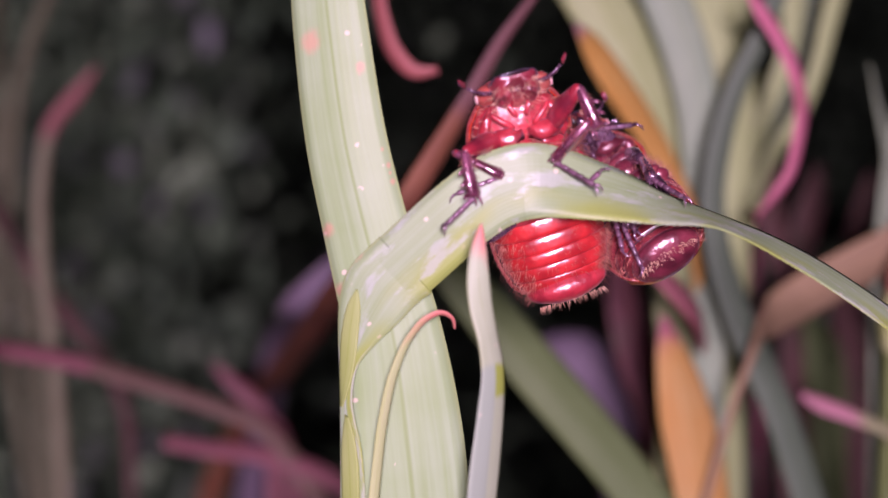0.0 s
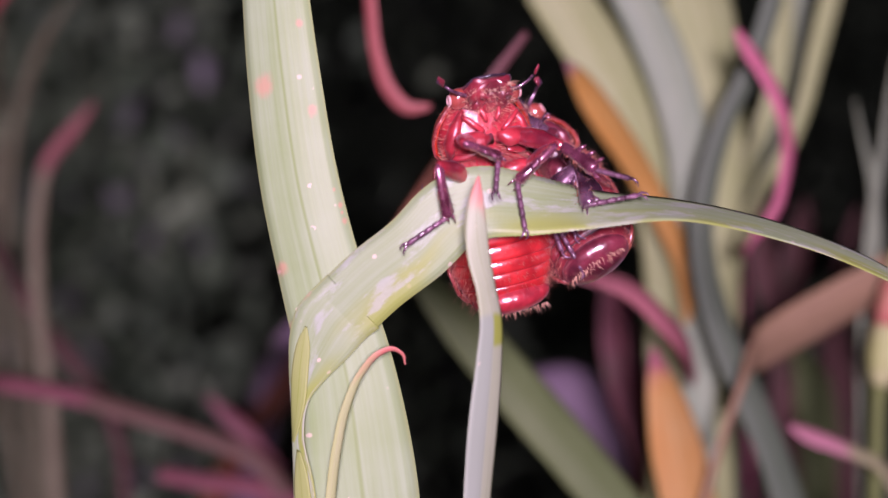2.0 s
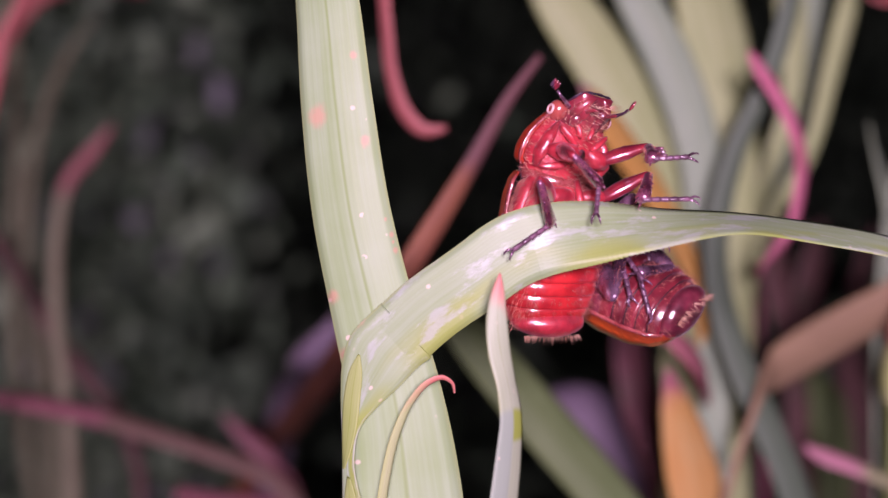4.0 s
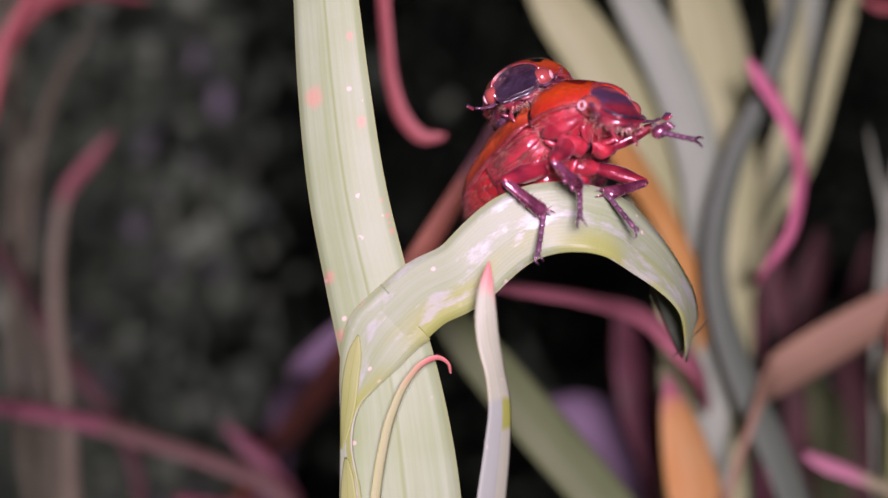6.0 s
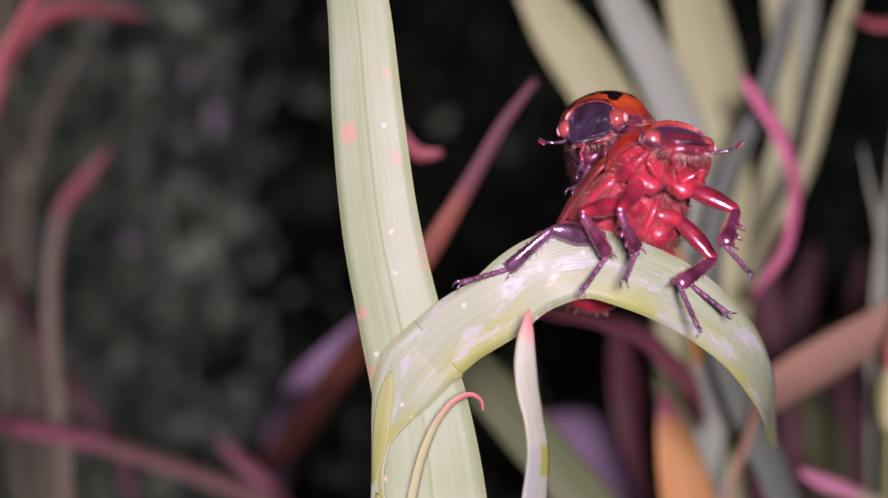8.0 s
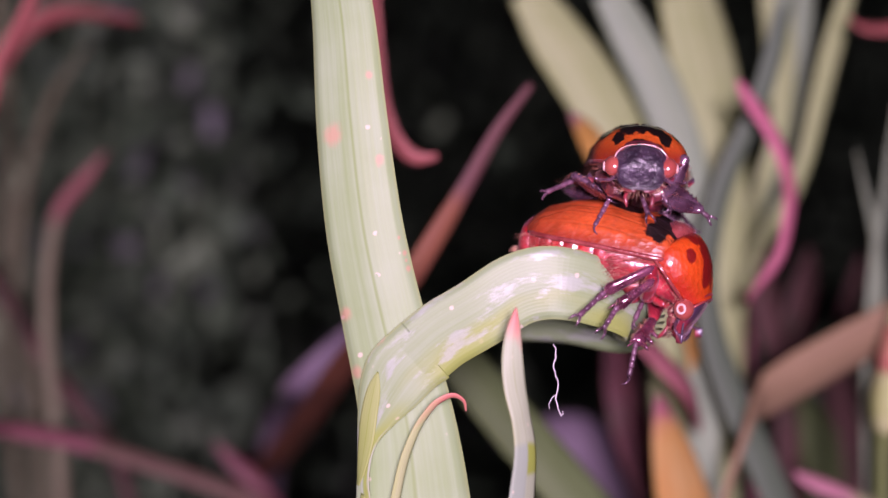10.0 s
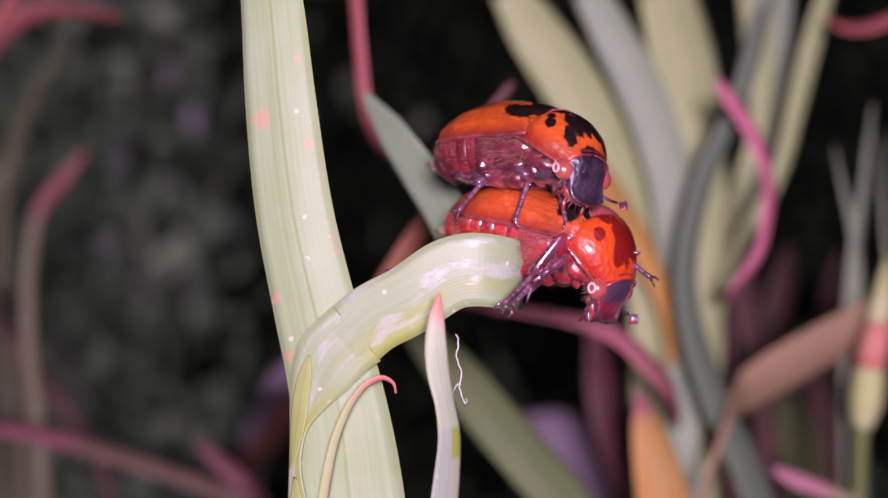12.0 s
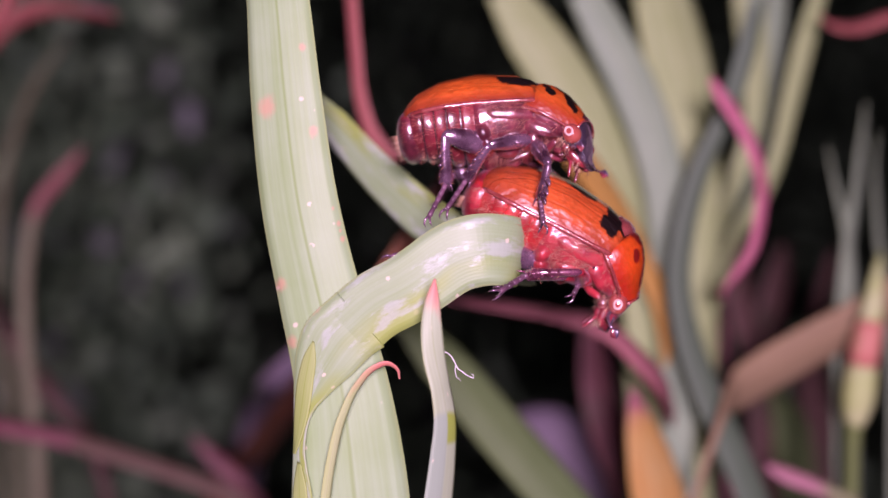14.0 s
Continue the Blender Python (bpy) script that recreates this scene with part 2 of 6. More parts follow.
UPPER_FEET["mr"].key(0.5, 12.02, 1.5, -3.82)
UPPER_FEET["mr"].key(1, 12.05, 1.5, -2.49)
UPPER_FEET["mr"].key(1.5, 12.01, 1.5, -1.36)
UPPER_FEET["mr"].key(2.0, 12.67, 1.5, -1.36)
UPPER_FEET["mr"].key(2.5, 13.18, 1.5, -1.45)
UPPER_FEET["mr"].key(3, 12.28, 1.5, -1.55)
UPPER_FEET["mr"].key(3.5, 13.3, 1.5, -2.19)
UPPER_FEET["mr"].key(4.2, 14.08, 1.5, -2.32)
UPPER_FEET["mr"].key(6.5, 4.81, 3, 4.01)
UPPER_FEET["mr"].key(7.5, 12.16, 3, -3.32)
UPPER_FEET["mr"].key(8.1, 7.26, 3, 6.14)
UPPER_FEET["mr"].key(10.3, 9.71, 0, 2.56)
UPPER_FEET["mr"].key(11, 0.43, -1, 3.95)
UPPER_FEET["mr"].key(11.5, 3.44, -1, 1.77)
UPPER_FEET["mr"].key(12, 8.82, -1, 2.28)
UPPER_FEET["mr"].key(12.5, 5.67, -1.5, -0.52)
UPPER_FEET["mr"].key(13, 5.77, -1.5, -0.71)
UPPER_FEET["mr"].key(13.5, 10.6, -2, 0.35)
UPPER_FEET["mr"].key(14, 4.05, -1, 1.8)
UPPER_FEET["fr"].key(10.3, 14.87, -2, 3.2)
UPPER_FEET["fr"].key(11, 10.18, -3, 1.66)
UPPER_FEET["fr"].key(11.5, 9, -2, 2.86)
UPPER_FEET["fr"].key(12, 12.41, -1, 1.72)
UPPER_FEET["fr"].key(12.5, 9.03, -2, 1.88)
UPPER_FEET["fr"].key(13.5, 12.79, -1, 2.56)
UPPER_FEET["fr"].key(14, 10.61, -2, 0.77)
UPPER_FEET["hr"].key(0, 12.13, 1.5, -4.73)
UPPER_FEET["hr"].key(0.5, 11.09, 1.5, -4.94)
UPPER_FEET["hr"].key(1, 11.1, 1.5, -3.6)
UPPER_FEET["hr"].key(1.5, 11.05, 1.5, -2.48)
UPPER_FEET["hr"].key(2.0, 11.7, 1.5, -2.49)
UPPER_FEET["hr"].key(2.5, 12.21, 1.5, -2.58)
UPPER_FEET["hr"].key(3, 11.32, 1.5, -2.7)
UPPER_FEET["hr"].key(3.5, 12.34, 1.5, -3.33)
UPPER_FEET["hr"].key(4.2, 13.13, 1.5, -3.47)
UPPER_FEET["hr"].key(6.5, 4.33, 3, 4.01)
UPPER_FEET["hr"].key(7.5, 11.67, 3, -3.32)
UPPER_FEET["hr"].key(8.1, 6.77, 3, 6.14)
UPPER_FEET["hr"].key(10.3, 6.23, 2, 4.98)
UPPER_FEET["hr"].key(11, 5.58, 1, 3.85)
UPPER_FEET["hr"].key(11.5, 3.44, -1, 1.7)
UPPER_FEET["hr"].key(12, 5.05, -1, 2.55)
UPPER_FEET["hr"].key(12.5, 4.19, -1, 3.07)
UPPER_FEET["hr"].key(13.5, 4.12, -1.5, 1.4)
UPPER_FEET["hr"].key(14, 2.91, -1.5, 1.3)

# the free end of the bent blade: nine places along it, each with how far it faces the front
OUTER.key(0, 1.9, -1, -1.8, 1, 3.9, -1, -0.5, 1, 5.7, -1, 0, 1, 10, -1, -0.6, 0.8, 13.6, -1, -1.5, 0.55, 16.7, 0, -2.2, 0.3, 23.1, 1, -5, 0.4, 29.7, 2, -9.2, 0.55, 35.9, 3, -14, 0.7)
OUTER.key(0.5, 1.9, -1, -2.3, 1, 3.2, -1, -0.5, 1, 5.2, -1, 0, 1, 9, -1, -0.5, 0.8, 12.6, -1, -1.2, 0.55, 16.8, 0, -1.7, 0.3, 23.7, 1, -3.9, 0.4, 30.3, 2, -7, 0.55, 36.6, 3, -11.2, 0.7)
OUTER.key(1.5, 2, -1, -1.5, 1, 3.7, -1, 0.2, 1, 5.5, -1, 1.1, 1, 9, -1, 0.9, 0.85, 12.6, -1, 0.7, 0.6, 18, 0, 0.6, 0.38, 23.8, 1, -0.5, 0.38, 32.3, 2, -3.6, 0.45, 38.6, 3, -7.4, 0.6)
OUTER.key(2.5, 2.7, -1, -1.4, 1, 4.4, -1, 0.4, 1, 6.3, -1, 1.1, 1, 9.8, -1, 0.9, 0.85, 13.5, -1, 0.6, 0.6, 18.8, 0, 0.4, 0.38, 24.7, 1, -0.7, 0.38, 33.3, 2, -3.9, 0.45, 39.6, 3, -7.6, 0.6)
OUTER.key(3, 2.9, -1, -1.2, 1, 4.6, -1, 0, 1, 6.5, -1, 0.9, 1, 10, -1, 1, 0.9, 14.1, -1, 0.7, 0.63, 18.8, 0, 0.2, 0.4, 24.7, 1, -1, 0.36, 31.5, 2, -3.4, 0.45, 37.8, 3, -6.6, 0.6)
OUTER.key(3.6, 2.8, -1, -1.4, 1, 4.7, -1, 0, 1, 6.8, -1, 0.9, 1, 10.3, -1, 1.3, 0.9, 14.4, -1, 1, 0.65, 19.1, 0, 0.7, 0.45, 25, 1, -0.8, 0.5, 31.7, 2, -3, 0.6, 38, 3, -6.4, 0.7)
OUTER.key(4.2, 3, -1, -1.4, 1, 4.6, -1, -0.3, 1, 6.3, -1, 0.4, 1, 10, -1, 1.1, 0.9, 13.8, -1, 1.6, 0.63, 19.6, 0, 2.1, 0.36, 24.7, 1, 1.8, 0.4, 30.3, 2, 1, 0.5, 36.6, 3, -0.6, 0.6)
OUTER.key(6.3, 1.8, -1, -3, 1, 3.5, -1, -1.3, 1, 5.2, -1, 0, 1, 8, -1, 0.9, 1, 11, -1, 0.4, 0.95, 13.7, 1, -1.7, 0.85, 16.7, 4, -6.1, 0.55, 17.4, 7, -9.8, 0.5, 15.1, 12, -3, 0.6)
OUTER.key(6.5, 2, -1, -2.8, 1, 3.7, -1, -1.3, 1, 5.4, -1, -0.1, 1, 8.2, -1, 1, 1, 11, -1, 0.3, 0.95, 13.7, 1, -1.9, 0.85, 16.5, 4, -6.9, 0.55, 17.2, 7, -11.2, 0.5, 14.9, 12, -3.6, 0.6)
OUTER.key(6.9, 1.5, -1, -1.2, 1, 3.2, -1, 0.1, 1, 4.9, -1, 0.5, 1, 7.5, -1, 0.9, 0.8, 10.5, -1, -0.1, 0.65, 14.1, 0, -2.5, 0.6, 19.4, 1, -8.7, 0.6, 24.5, 2, -15.7, 0.6, 29.2, 3, -22.9, 0.7)
OUTER.key(7.0, 1, -1, -1.7, 1, 2.7, -1, -0.8, 1, 4.5, -1, -0.2, 1, 7, -1, 0.3, 0.85, 9.9, -1, -0.3, 0.7, 13.5, 0, -2.6, 0.62, 18.9, 1, -8.5, 0.62, 24.2, 2, -15.5, 0.6, 28.9, 3, -22.7, 0.7)
OUTER.key(7.5, 2.5, -1, -2.1, 1, 4, -1, -0.8, 1, 5.5, -1, 0, 1, 8.3, -1, 0.7, 0.9, 11.4, -1, -0.4, 0.95, 15.3, 0, -2.6, 1, 20.5, 1, -6.2, 1, 27.7, 2, -12.8, 1, 33.5, 3, -18.8, 1)
OUTER.key(7.8, 2.1, -1, -1.1, 1, 3.6, -1, 0.2, 1, 5.1, -1, 1.1, 1, 8.2, -1, 1.5, 0.9, 11.2, -1, 0.6, 0.95, 15.2, 0, -0.9, 1, 20, 1, -3, 1, 26.3, 3, -6.2, 1, 31.7, 5, -9.1, 1)
OUTER.key(8.1, 2.1, -1, -2.9, 1, 3.5, -1, -1.6, 1, 5, -1, -0.7, 1, 7.7, -1, -0, 1, 10.6, -1, -0.7, 1, 14.2, 0, -2.4, 1, 17.6, 2, -5.5, 0.9, 19.2, 6, -9.2, 0.7, 19.7, 13, -12.2, 0.6)
OUTER.key(10.3, 2.3, -1, -2.7, 1, 3.8, -1, -1.6, 1, 5.3, -1, -0.9, 1, 7.5, -1, -0.9, 1, 10.3, 0, -1.7, 0.95, 12.9, 2.5, -3, 0.9, 12.3, 6, -4.2, 0.9, 8.1, 9.5, -3.5, 0.9, 1.9, 13, -3.8, 0.9)
OUTER.key(11, 2.7, -1, -2.4, 1, 4.2, -1, -1.3, 1, 5.5, -1, -0.7, 1, 8.1, -1, -1, 1, 10.7, 0, -2, 0.95, 12.6, 2.5, -3.3, 0.9, 11.5, 6, -4.1, 0.9, 7.2, 9.5, -3.2, 0.9, 0.8, 13, -3.9, 0.9)
OUTER.key(11.5, 2.3, -1, -2.8, 1, 4, -1, -1.4, 1, 5.5, -1, -0.8, 1, 8.1, -0.8, -0.9, 1, 10.2, 2, -1.4, 1, 8.9, 6, -1.9, 0.9, 5.7, 9, -1.1, 0.9, 1.9, 13, -0.2, 0.9, -3.4, 17, 0.8, 0.9)
OUTER.key(12, 2.4, -1, -3, 1, 3.9, -1, -1.7, 1, 5.4, -1, -1.1, 1, 7.8, -0.8, -1.3, 1, 9.9, 2, -1.8, 1, 8.8, 6, -1.4, 0.9, 6.2, 9, 0.5, 0.9, 4.2, 13, 3.8, 0.9, 1.7, 17, 7.6, 0.9)
OUTER.key(12.5, 2.1, -1, -3.2, 1, 3.8, -1, -1.9, 1, 5.5, -1, -1.1, 1, 8.1, -0.8, -1.1, 1, 10.2, 2, -1.6, 1, 8.8, 6, -1.4, 0.9, 5.3, 9, 1.1, 0.9, 1.8, 13, 6.6, 0.9, -2.5, 17, 13.4, 0.9)
OUTER.key(13, 2.2, -1, -3.1, 1, 3.9, -1, -1.8, 1, 5.6, -1, -0.9, 1, 8, -0.8, -1, 1, 9.9, 2, -1.4, 1, 8.6, 6, -1.1, 0.9, 5.3, 9, 1.4, 0.9, 0.2, 13, 7.8, 0.9, -4.2, 17, 13.7, 0.9)
OUTER.key(13.5, 2.2, -1, -3.1, 1, 3.9, -1, -1.8, 1, 5.6, -1, -1, 1, 8.2, -0.8, -0.9, 1, 10.3, 2, -1.5, 1, 9.2, 6, -1.3, 0.9, 5.7, 9, 1, 0.9, 2.4, 13, 5.9, 0.9, -1.5, 17, 12.1, 0.9)
OUTER.key(14, 2.2, -1, -3.1, 1, 3.9, -1, -1.6, 1, 5.4, -1, -0.7, 1, 7.8, -0.8, -0.7, 1, 9.9, 2, -1.1, 1, 8.6, 6, -1.1, 0.9, 4.9, 9, 0.2, 0.9, -0.3, 13, 4.6, 0.9, -5.7, 17, 10.8, 0.9)

# the narrow blade: shift in x and z
NARROW.key(0, -1.64, -0.93)
NARROW.key(0.5, 1.66, 0.03)
NARROW.key(1, 2.05, 3.2)
NARROW.key(1.5, 1.5, 4.2)
NARROW.key(2, 1.55, 4.34)
NARROW.key(2.5, 1.6, 4.8)
NARROW.key(3, 0.83, 5.5)
NARROW.key(3.5, 1.08, 3.53)
NARROW.key(4.2, -0.75, -0.32)
NARROW.key(6.5, -0.82, -0.33)
NARROW.key(7.5, 0, 0)
NARROW.key(8.1, -0.54, -0.97)
NARROW.key(10.3, -0.18, -0.73)
NARROW.key(11, -0.41, -0.89)
NARROW.key(11.5, -0.67, -0.76)
NARROW.key(12, -0.44, -0.95)
NARROW.key(12.5, -0.79, -1.17)
NARROW.key(13, -0.7, -0.93)
NARROW.key(13.5, -0.86, -1.11)
NARROW.key(14, -0.95, -0.95)


# the lean of the bent blade over its foot, in degrees
BEND = Track()
for t, lean in ((0, -0.4), (0.5, -1.45), (1, -1.3), (2, -1.15), (3, -1.1), (3.5, -1.1), (4.2, -0.5), (6.3, 0.08), (7, -0.32), (7.5, 0), (8.2, 0.16), (10.3, 0.8), (11, 0.88), (12, 1.04), (14, 0.96)):
    BEND.key(t, lean)


def bend(t):
    foot = Vector((-6, 0.5, -25)) * MM
    return Matrix.Translation(foot) @ pose(0, 0, 0, 0, BEND.at(t)[0], 0) @ Matrix.Translation(-foot)


def sway(t):
    x, y, z, lean = SWAY.at(t)
    return (Matrix.Translation(Vector((x - 4, y, z - 60 + HEIGHT)) * MM) @ pose(0, 0, 0, 0, lean, 0)
            @ Matrix.Translation(Vector((4, 0, 60)) * MM))


def body_pose(track, t):
    v = track.at(t)
    x = Vector(v[3:6]).normalized()
    z = Vector(v[6:9])
    z = (z - x * z.dot(x)).normalized()
    y = z.cross(x)
    m = Matrix((x, y, z)).transposed().to_4x4()
    m.translation = Vector(v[0:3]) * MM
    return m, v[9], v[10]


# ---- materials ----
class Shader:
    def __init__(self, name):
        self.mat = bpy.data.materials.new(name)
        self.mat.use_nodes = True
        self.tree = self.mat.node_tree
        self.bsdf = self.tree.nodes["Principled BSDF"]
        self.out = self.tree.nodes["Material Output"]

    def put(self, socket, value):
        if isinstance(value, (int, float)):
            socket.default_value = value
        elif isinstance(value, tuple):
            socket.default_value = (*value, 1) if len(value) == 3 and socket.type == "RGBA" else value
        else:
            self.tree.links.new(value, socket)

    def node(self, kind, **inputs):
        n = self.tree.nodes.new(kind)
        for k, v in inputs.items():
            self.put(n.inputs[k], v)
        return n

    def math(self, op, a, b=0.0, clamp=False):
        n = self.tree.nodes.new("ShaderNodeMath")
        n.operation, n.use_clamp = op, clamp
        self.put(n.inputs[0], a)
        self.put(n.inputs[1], b)
        return n.outputs[0]

    def mix(self, fac, a, b):
        n = self.tree.nodes.new("ShaderNodeMix")
        n.data_type = "RGBA"
        self.put(n.inputs[0], fac)
        self.put(n.inputs[6], a)
        self.put(n.inputs[7], b)
        return n.outputs[2]

    def ramp(self, value, low, high):
        n = self.tree.nodes.new("ShaderNodeMapRange")
        n.interpolation_type = "SMOOTHSTEP"
        self.put(n.inputs[0], value)
        n.inputs[1].default_value, n.inputs[2].default_value = low, high
        return n.outputs[0]

    def coords(self, which="Object"):
        return self.tree.nodes.new("ShaderNodeTexCoord").outputs[which]

    def stretched(self, vector, x, y, z):
        n = self.tree.nodes.new("ShaderNodeMapping")
        self.put(n.inputs[0], vector)
        n.inputs[3].default_value = (x, y, z)
        return n.outputs[0]

    def noise(self, scale, vector=None, detail=3.0, rough=0.5):
        n = self.node("ShaderNodeTexNoise", Scale=scale, Detail=detail, Roughness=rough)
        self.put(n.inputs["Vector"], vector or self.coords())
        return n.outputs["Fac"]

    def bump(self, height, strength, distance):
        n = self.node("ShaderNodeBump", Height=height, Strength=strength, Distance=distance)
        self.put(self.bsdf.inputs["Normal"], n.outputs[0])
        return n.outputs[0]

    def set(self, **inputs):
        for k, v in inputs.items():
            self.put(self.bsdf.inputs[k.replace("_", " ")], v)
        return self


def leaf_material(name, low, high, veins=14.0, tip=None, tip_from=2.0, specks=0.0, scraped=0.0, rough=0.42, through_light=0.25, stain=None, blots=(), kink=None):
    """A blade with lengthwise veins; v of its UV map runs from base to tip."""
    s = Shader(name)
    uv = s.coords("UV")
    split = s.tree.nodes.new("ShaderNodeSeparateXYZ")
    s.put(split.inputs[0], uv)
    u, v = split.outputs[0], split.outputs[1]
    near = s.stretched(uv, 0.005, 0.05, 1.0)
    blotch = s.noise(190.0, near, 4.0)
    streak = s.noise(1.0, s.stretched(uv, 12.0, 3.0, 1.0), 5.0, 0.55)
    wave = s.math("SINE", s.math("MULTIPLY", u, veins * 6.2832))
    wobble = s.math("ADD", s.math("MULTIPLY", streak, 0.65), s.math("MULTIPLY", blotch, 0.45))
    colour = s.mix(s.ramp(wobble, 0.22, 0.92), low, high)
    colour = s.mix(s.math("MULTIPLY", s.ramp(wave, 0.1, 1.0), 0.03), colour, tuple(c * 0.62 for c in low))
    mid = s.math("ABSOLUTE", s.math("SUBTRACT", u, 0.5))
    crease = s.math("ABSOLUTE", s.math("SUBTRACT", s.math("ADD", u, s.math("MULTIPLY", streak, 0.03)), 0.60 if scraped else 0.515))
    colour = s.mix(s.math("MULTIPLY", s.math("SUBTRACT", 1.0, s.ramp(crease, 0.0, 0.03)), 0.2 if scraped else 0.55), colour, (low[0] * 0.75, low[1] * 0.78, low[2] * 0.45))
    edge = s.ramp(mid, 0.455, 0.5)
    colour = s.mix(s.math("MULTIPLY", edge, 0.6), colour, (min(1, high[0] * 1.2), min(1, high[1] * 1.12), high[2] * 0.7))
    if stain:
        colour = s.mix(s.math("MULTIPLY", s.ramp(s.noise(75.0, near, 2.0), 0.52, 0.66), 0.8), colour, stain)
    if kink:
        below = s.math("SUBTRACT", 1.0, s.ramp(s.math("ADD", v, s.math("MULTIPLY", s.noise(300.0, near), 0.02)), kink - 0.012, kink))
        half = s.ramp(u, 0.42, 0.5)
        patch = s.math("MULTIPLY", below, s.ramp(v, kink - 0.06, kink - 0.05))
        colour = s.mix(s.math("MULTIPLY", below, s.math("MULTIPLY", half, 0.7)), colour, (0.37, 0.46, 0.38))
        colour = s.mix(s.math("MULTIPLY", patch, s.math("SUBTRACT", 0.9, half)), colour, (0.36, 0.44, 0.06))
    rough_out = s.math("ADD", rough, s.math("MULTIPLY", streak, 0.15))
    if specks:
        cells = s.node("ShaderNodeTexVoronoi", Scale=620.0)
        s.put(cells.inputs["Vector"], near)
        ragged = s.math("ADD", cells.outputs["Distance"], s.math("MULTIPLY", s.noise(2600.0, near), 0.12))
        dot = s.math("SUBTRACT", 1.0, s.ramp(ragged, 0.13, 0.19))
        keep = s.math("GREATER_THAN", s.noise(300.0, near), 0.60 - specks * 0.10)
        colour = s.mix(s.math("MULTIPLY", s.math("MULTIPLY", dot, keep), 0.9), colour, (0.80, 0.70, 0.55))
    if blots:
        split = s.tree.nodes.new("ShaderNodeSeparateXYZ")
        s.put(split.inputs[0], s.coords())
        px, pz = s.math("MULTIPLY", split.outputs[0], 1000.0), s.math("MULTIPLY", split.outputs[2], 1000.0)
        rag = s.math("MULTIPLY", s.math("SUBTRACT", s.noise(1500.0, None, 5.0, 0.65), 0.5), 1.5)
        for bx, bz, br in blots:
            a, b = s.math("SUBTRACT", px, bx), s.math("MULTIPLY", s.math("SUBTRACT", pz, bz), 0.75)
            d = s.math("DIVIDE", s.math("SQRT", s.math("ADD", s.math("MULTIPLY", a, a), s.math("MULTIPLY", b, b))), br)
            colour = s.mix(s.math("MULTIPLY", s.math("SUBTRACT", 1.0, s.ramp(s.math("ADD", d, rag), 0.3, 1.4)), 0.6), colour, (0.74, 0.38, 0.27))
    height = s.math("MULTIPLY", wave, 0.5)
    if scraped:
        film = s.noise(1.0, s.stretched(uv, 3.0, 9.0, 1.0), 7.0, 0.62)
        patch = s.math("MULTIPLY", s.ramp(film, 0.63 - scraped * 0.12, 0.74 - scraped * 0.12), 0.55)
        side = s.ramp(s.math("ADD", u, s.math("MULTIPLY", s.math("SUBTRACT", s.noise(160.0, near), 0.5), 0.5)), 0.50, 0.70)
        green = s.math("MULTIPLY", side, s.ramp(s.noise(1.0, s.stretched(uv, 1.0, 5.0, 1.0), 2.0), 0.36, 0.56))
        colour = s.mix(s.math("MULTIPLY", green, 0.92), colour, (0.38, 0.46, 0.11))
        colour = s.mix(patch, colour, (0.58, 0.63, 0.60))
        rough_out = s.mix(patch, rough_out, s.math("MULTIPLY", s.noise(1500.0, near), 0.45))
        height = s.math("ADD", height, s.math("MULTIPLY", s.math("MULTIPLY", patch, s.noise(900.0, near, 4.0)), 26.0))
    if tip:
        where = s.math("ADD", v, s.math("MULTIPLY", s.math("SUBTRACT", s.noise(260.0, near), 0.5), 0.08))
        colour = s.mix(s.ramp(where, tip_from, tip_from + 0.06), colour, tip)
    s.set(Base_Color=colour, Roughness=rough_out)
    s.bsdf.inputs["Specular IOR Level"].default_value = 0.4
    normal = s.bump(height, 0.07, 0.00004)
    glow = s.node("ShaderNodeBsdfTranslucent", Color=colour)
    s.put(glow.inputs["Normal"], normal)
    both = s.tree.nodes.new("ShaderNodeMixShader")
    both.inputs[0].default_value = through_light
    s.put(both.inputs[1], s.bsdf.outputs[0])
    s.put(both.inputs[2], glow.outputs[0])
    s.put(s.out.inputs[0], both.outputs[0])
    return s.mat


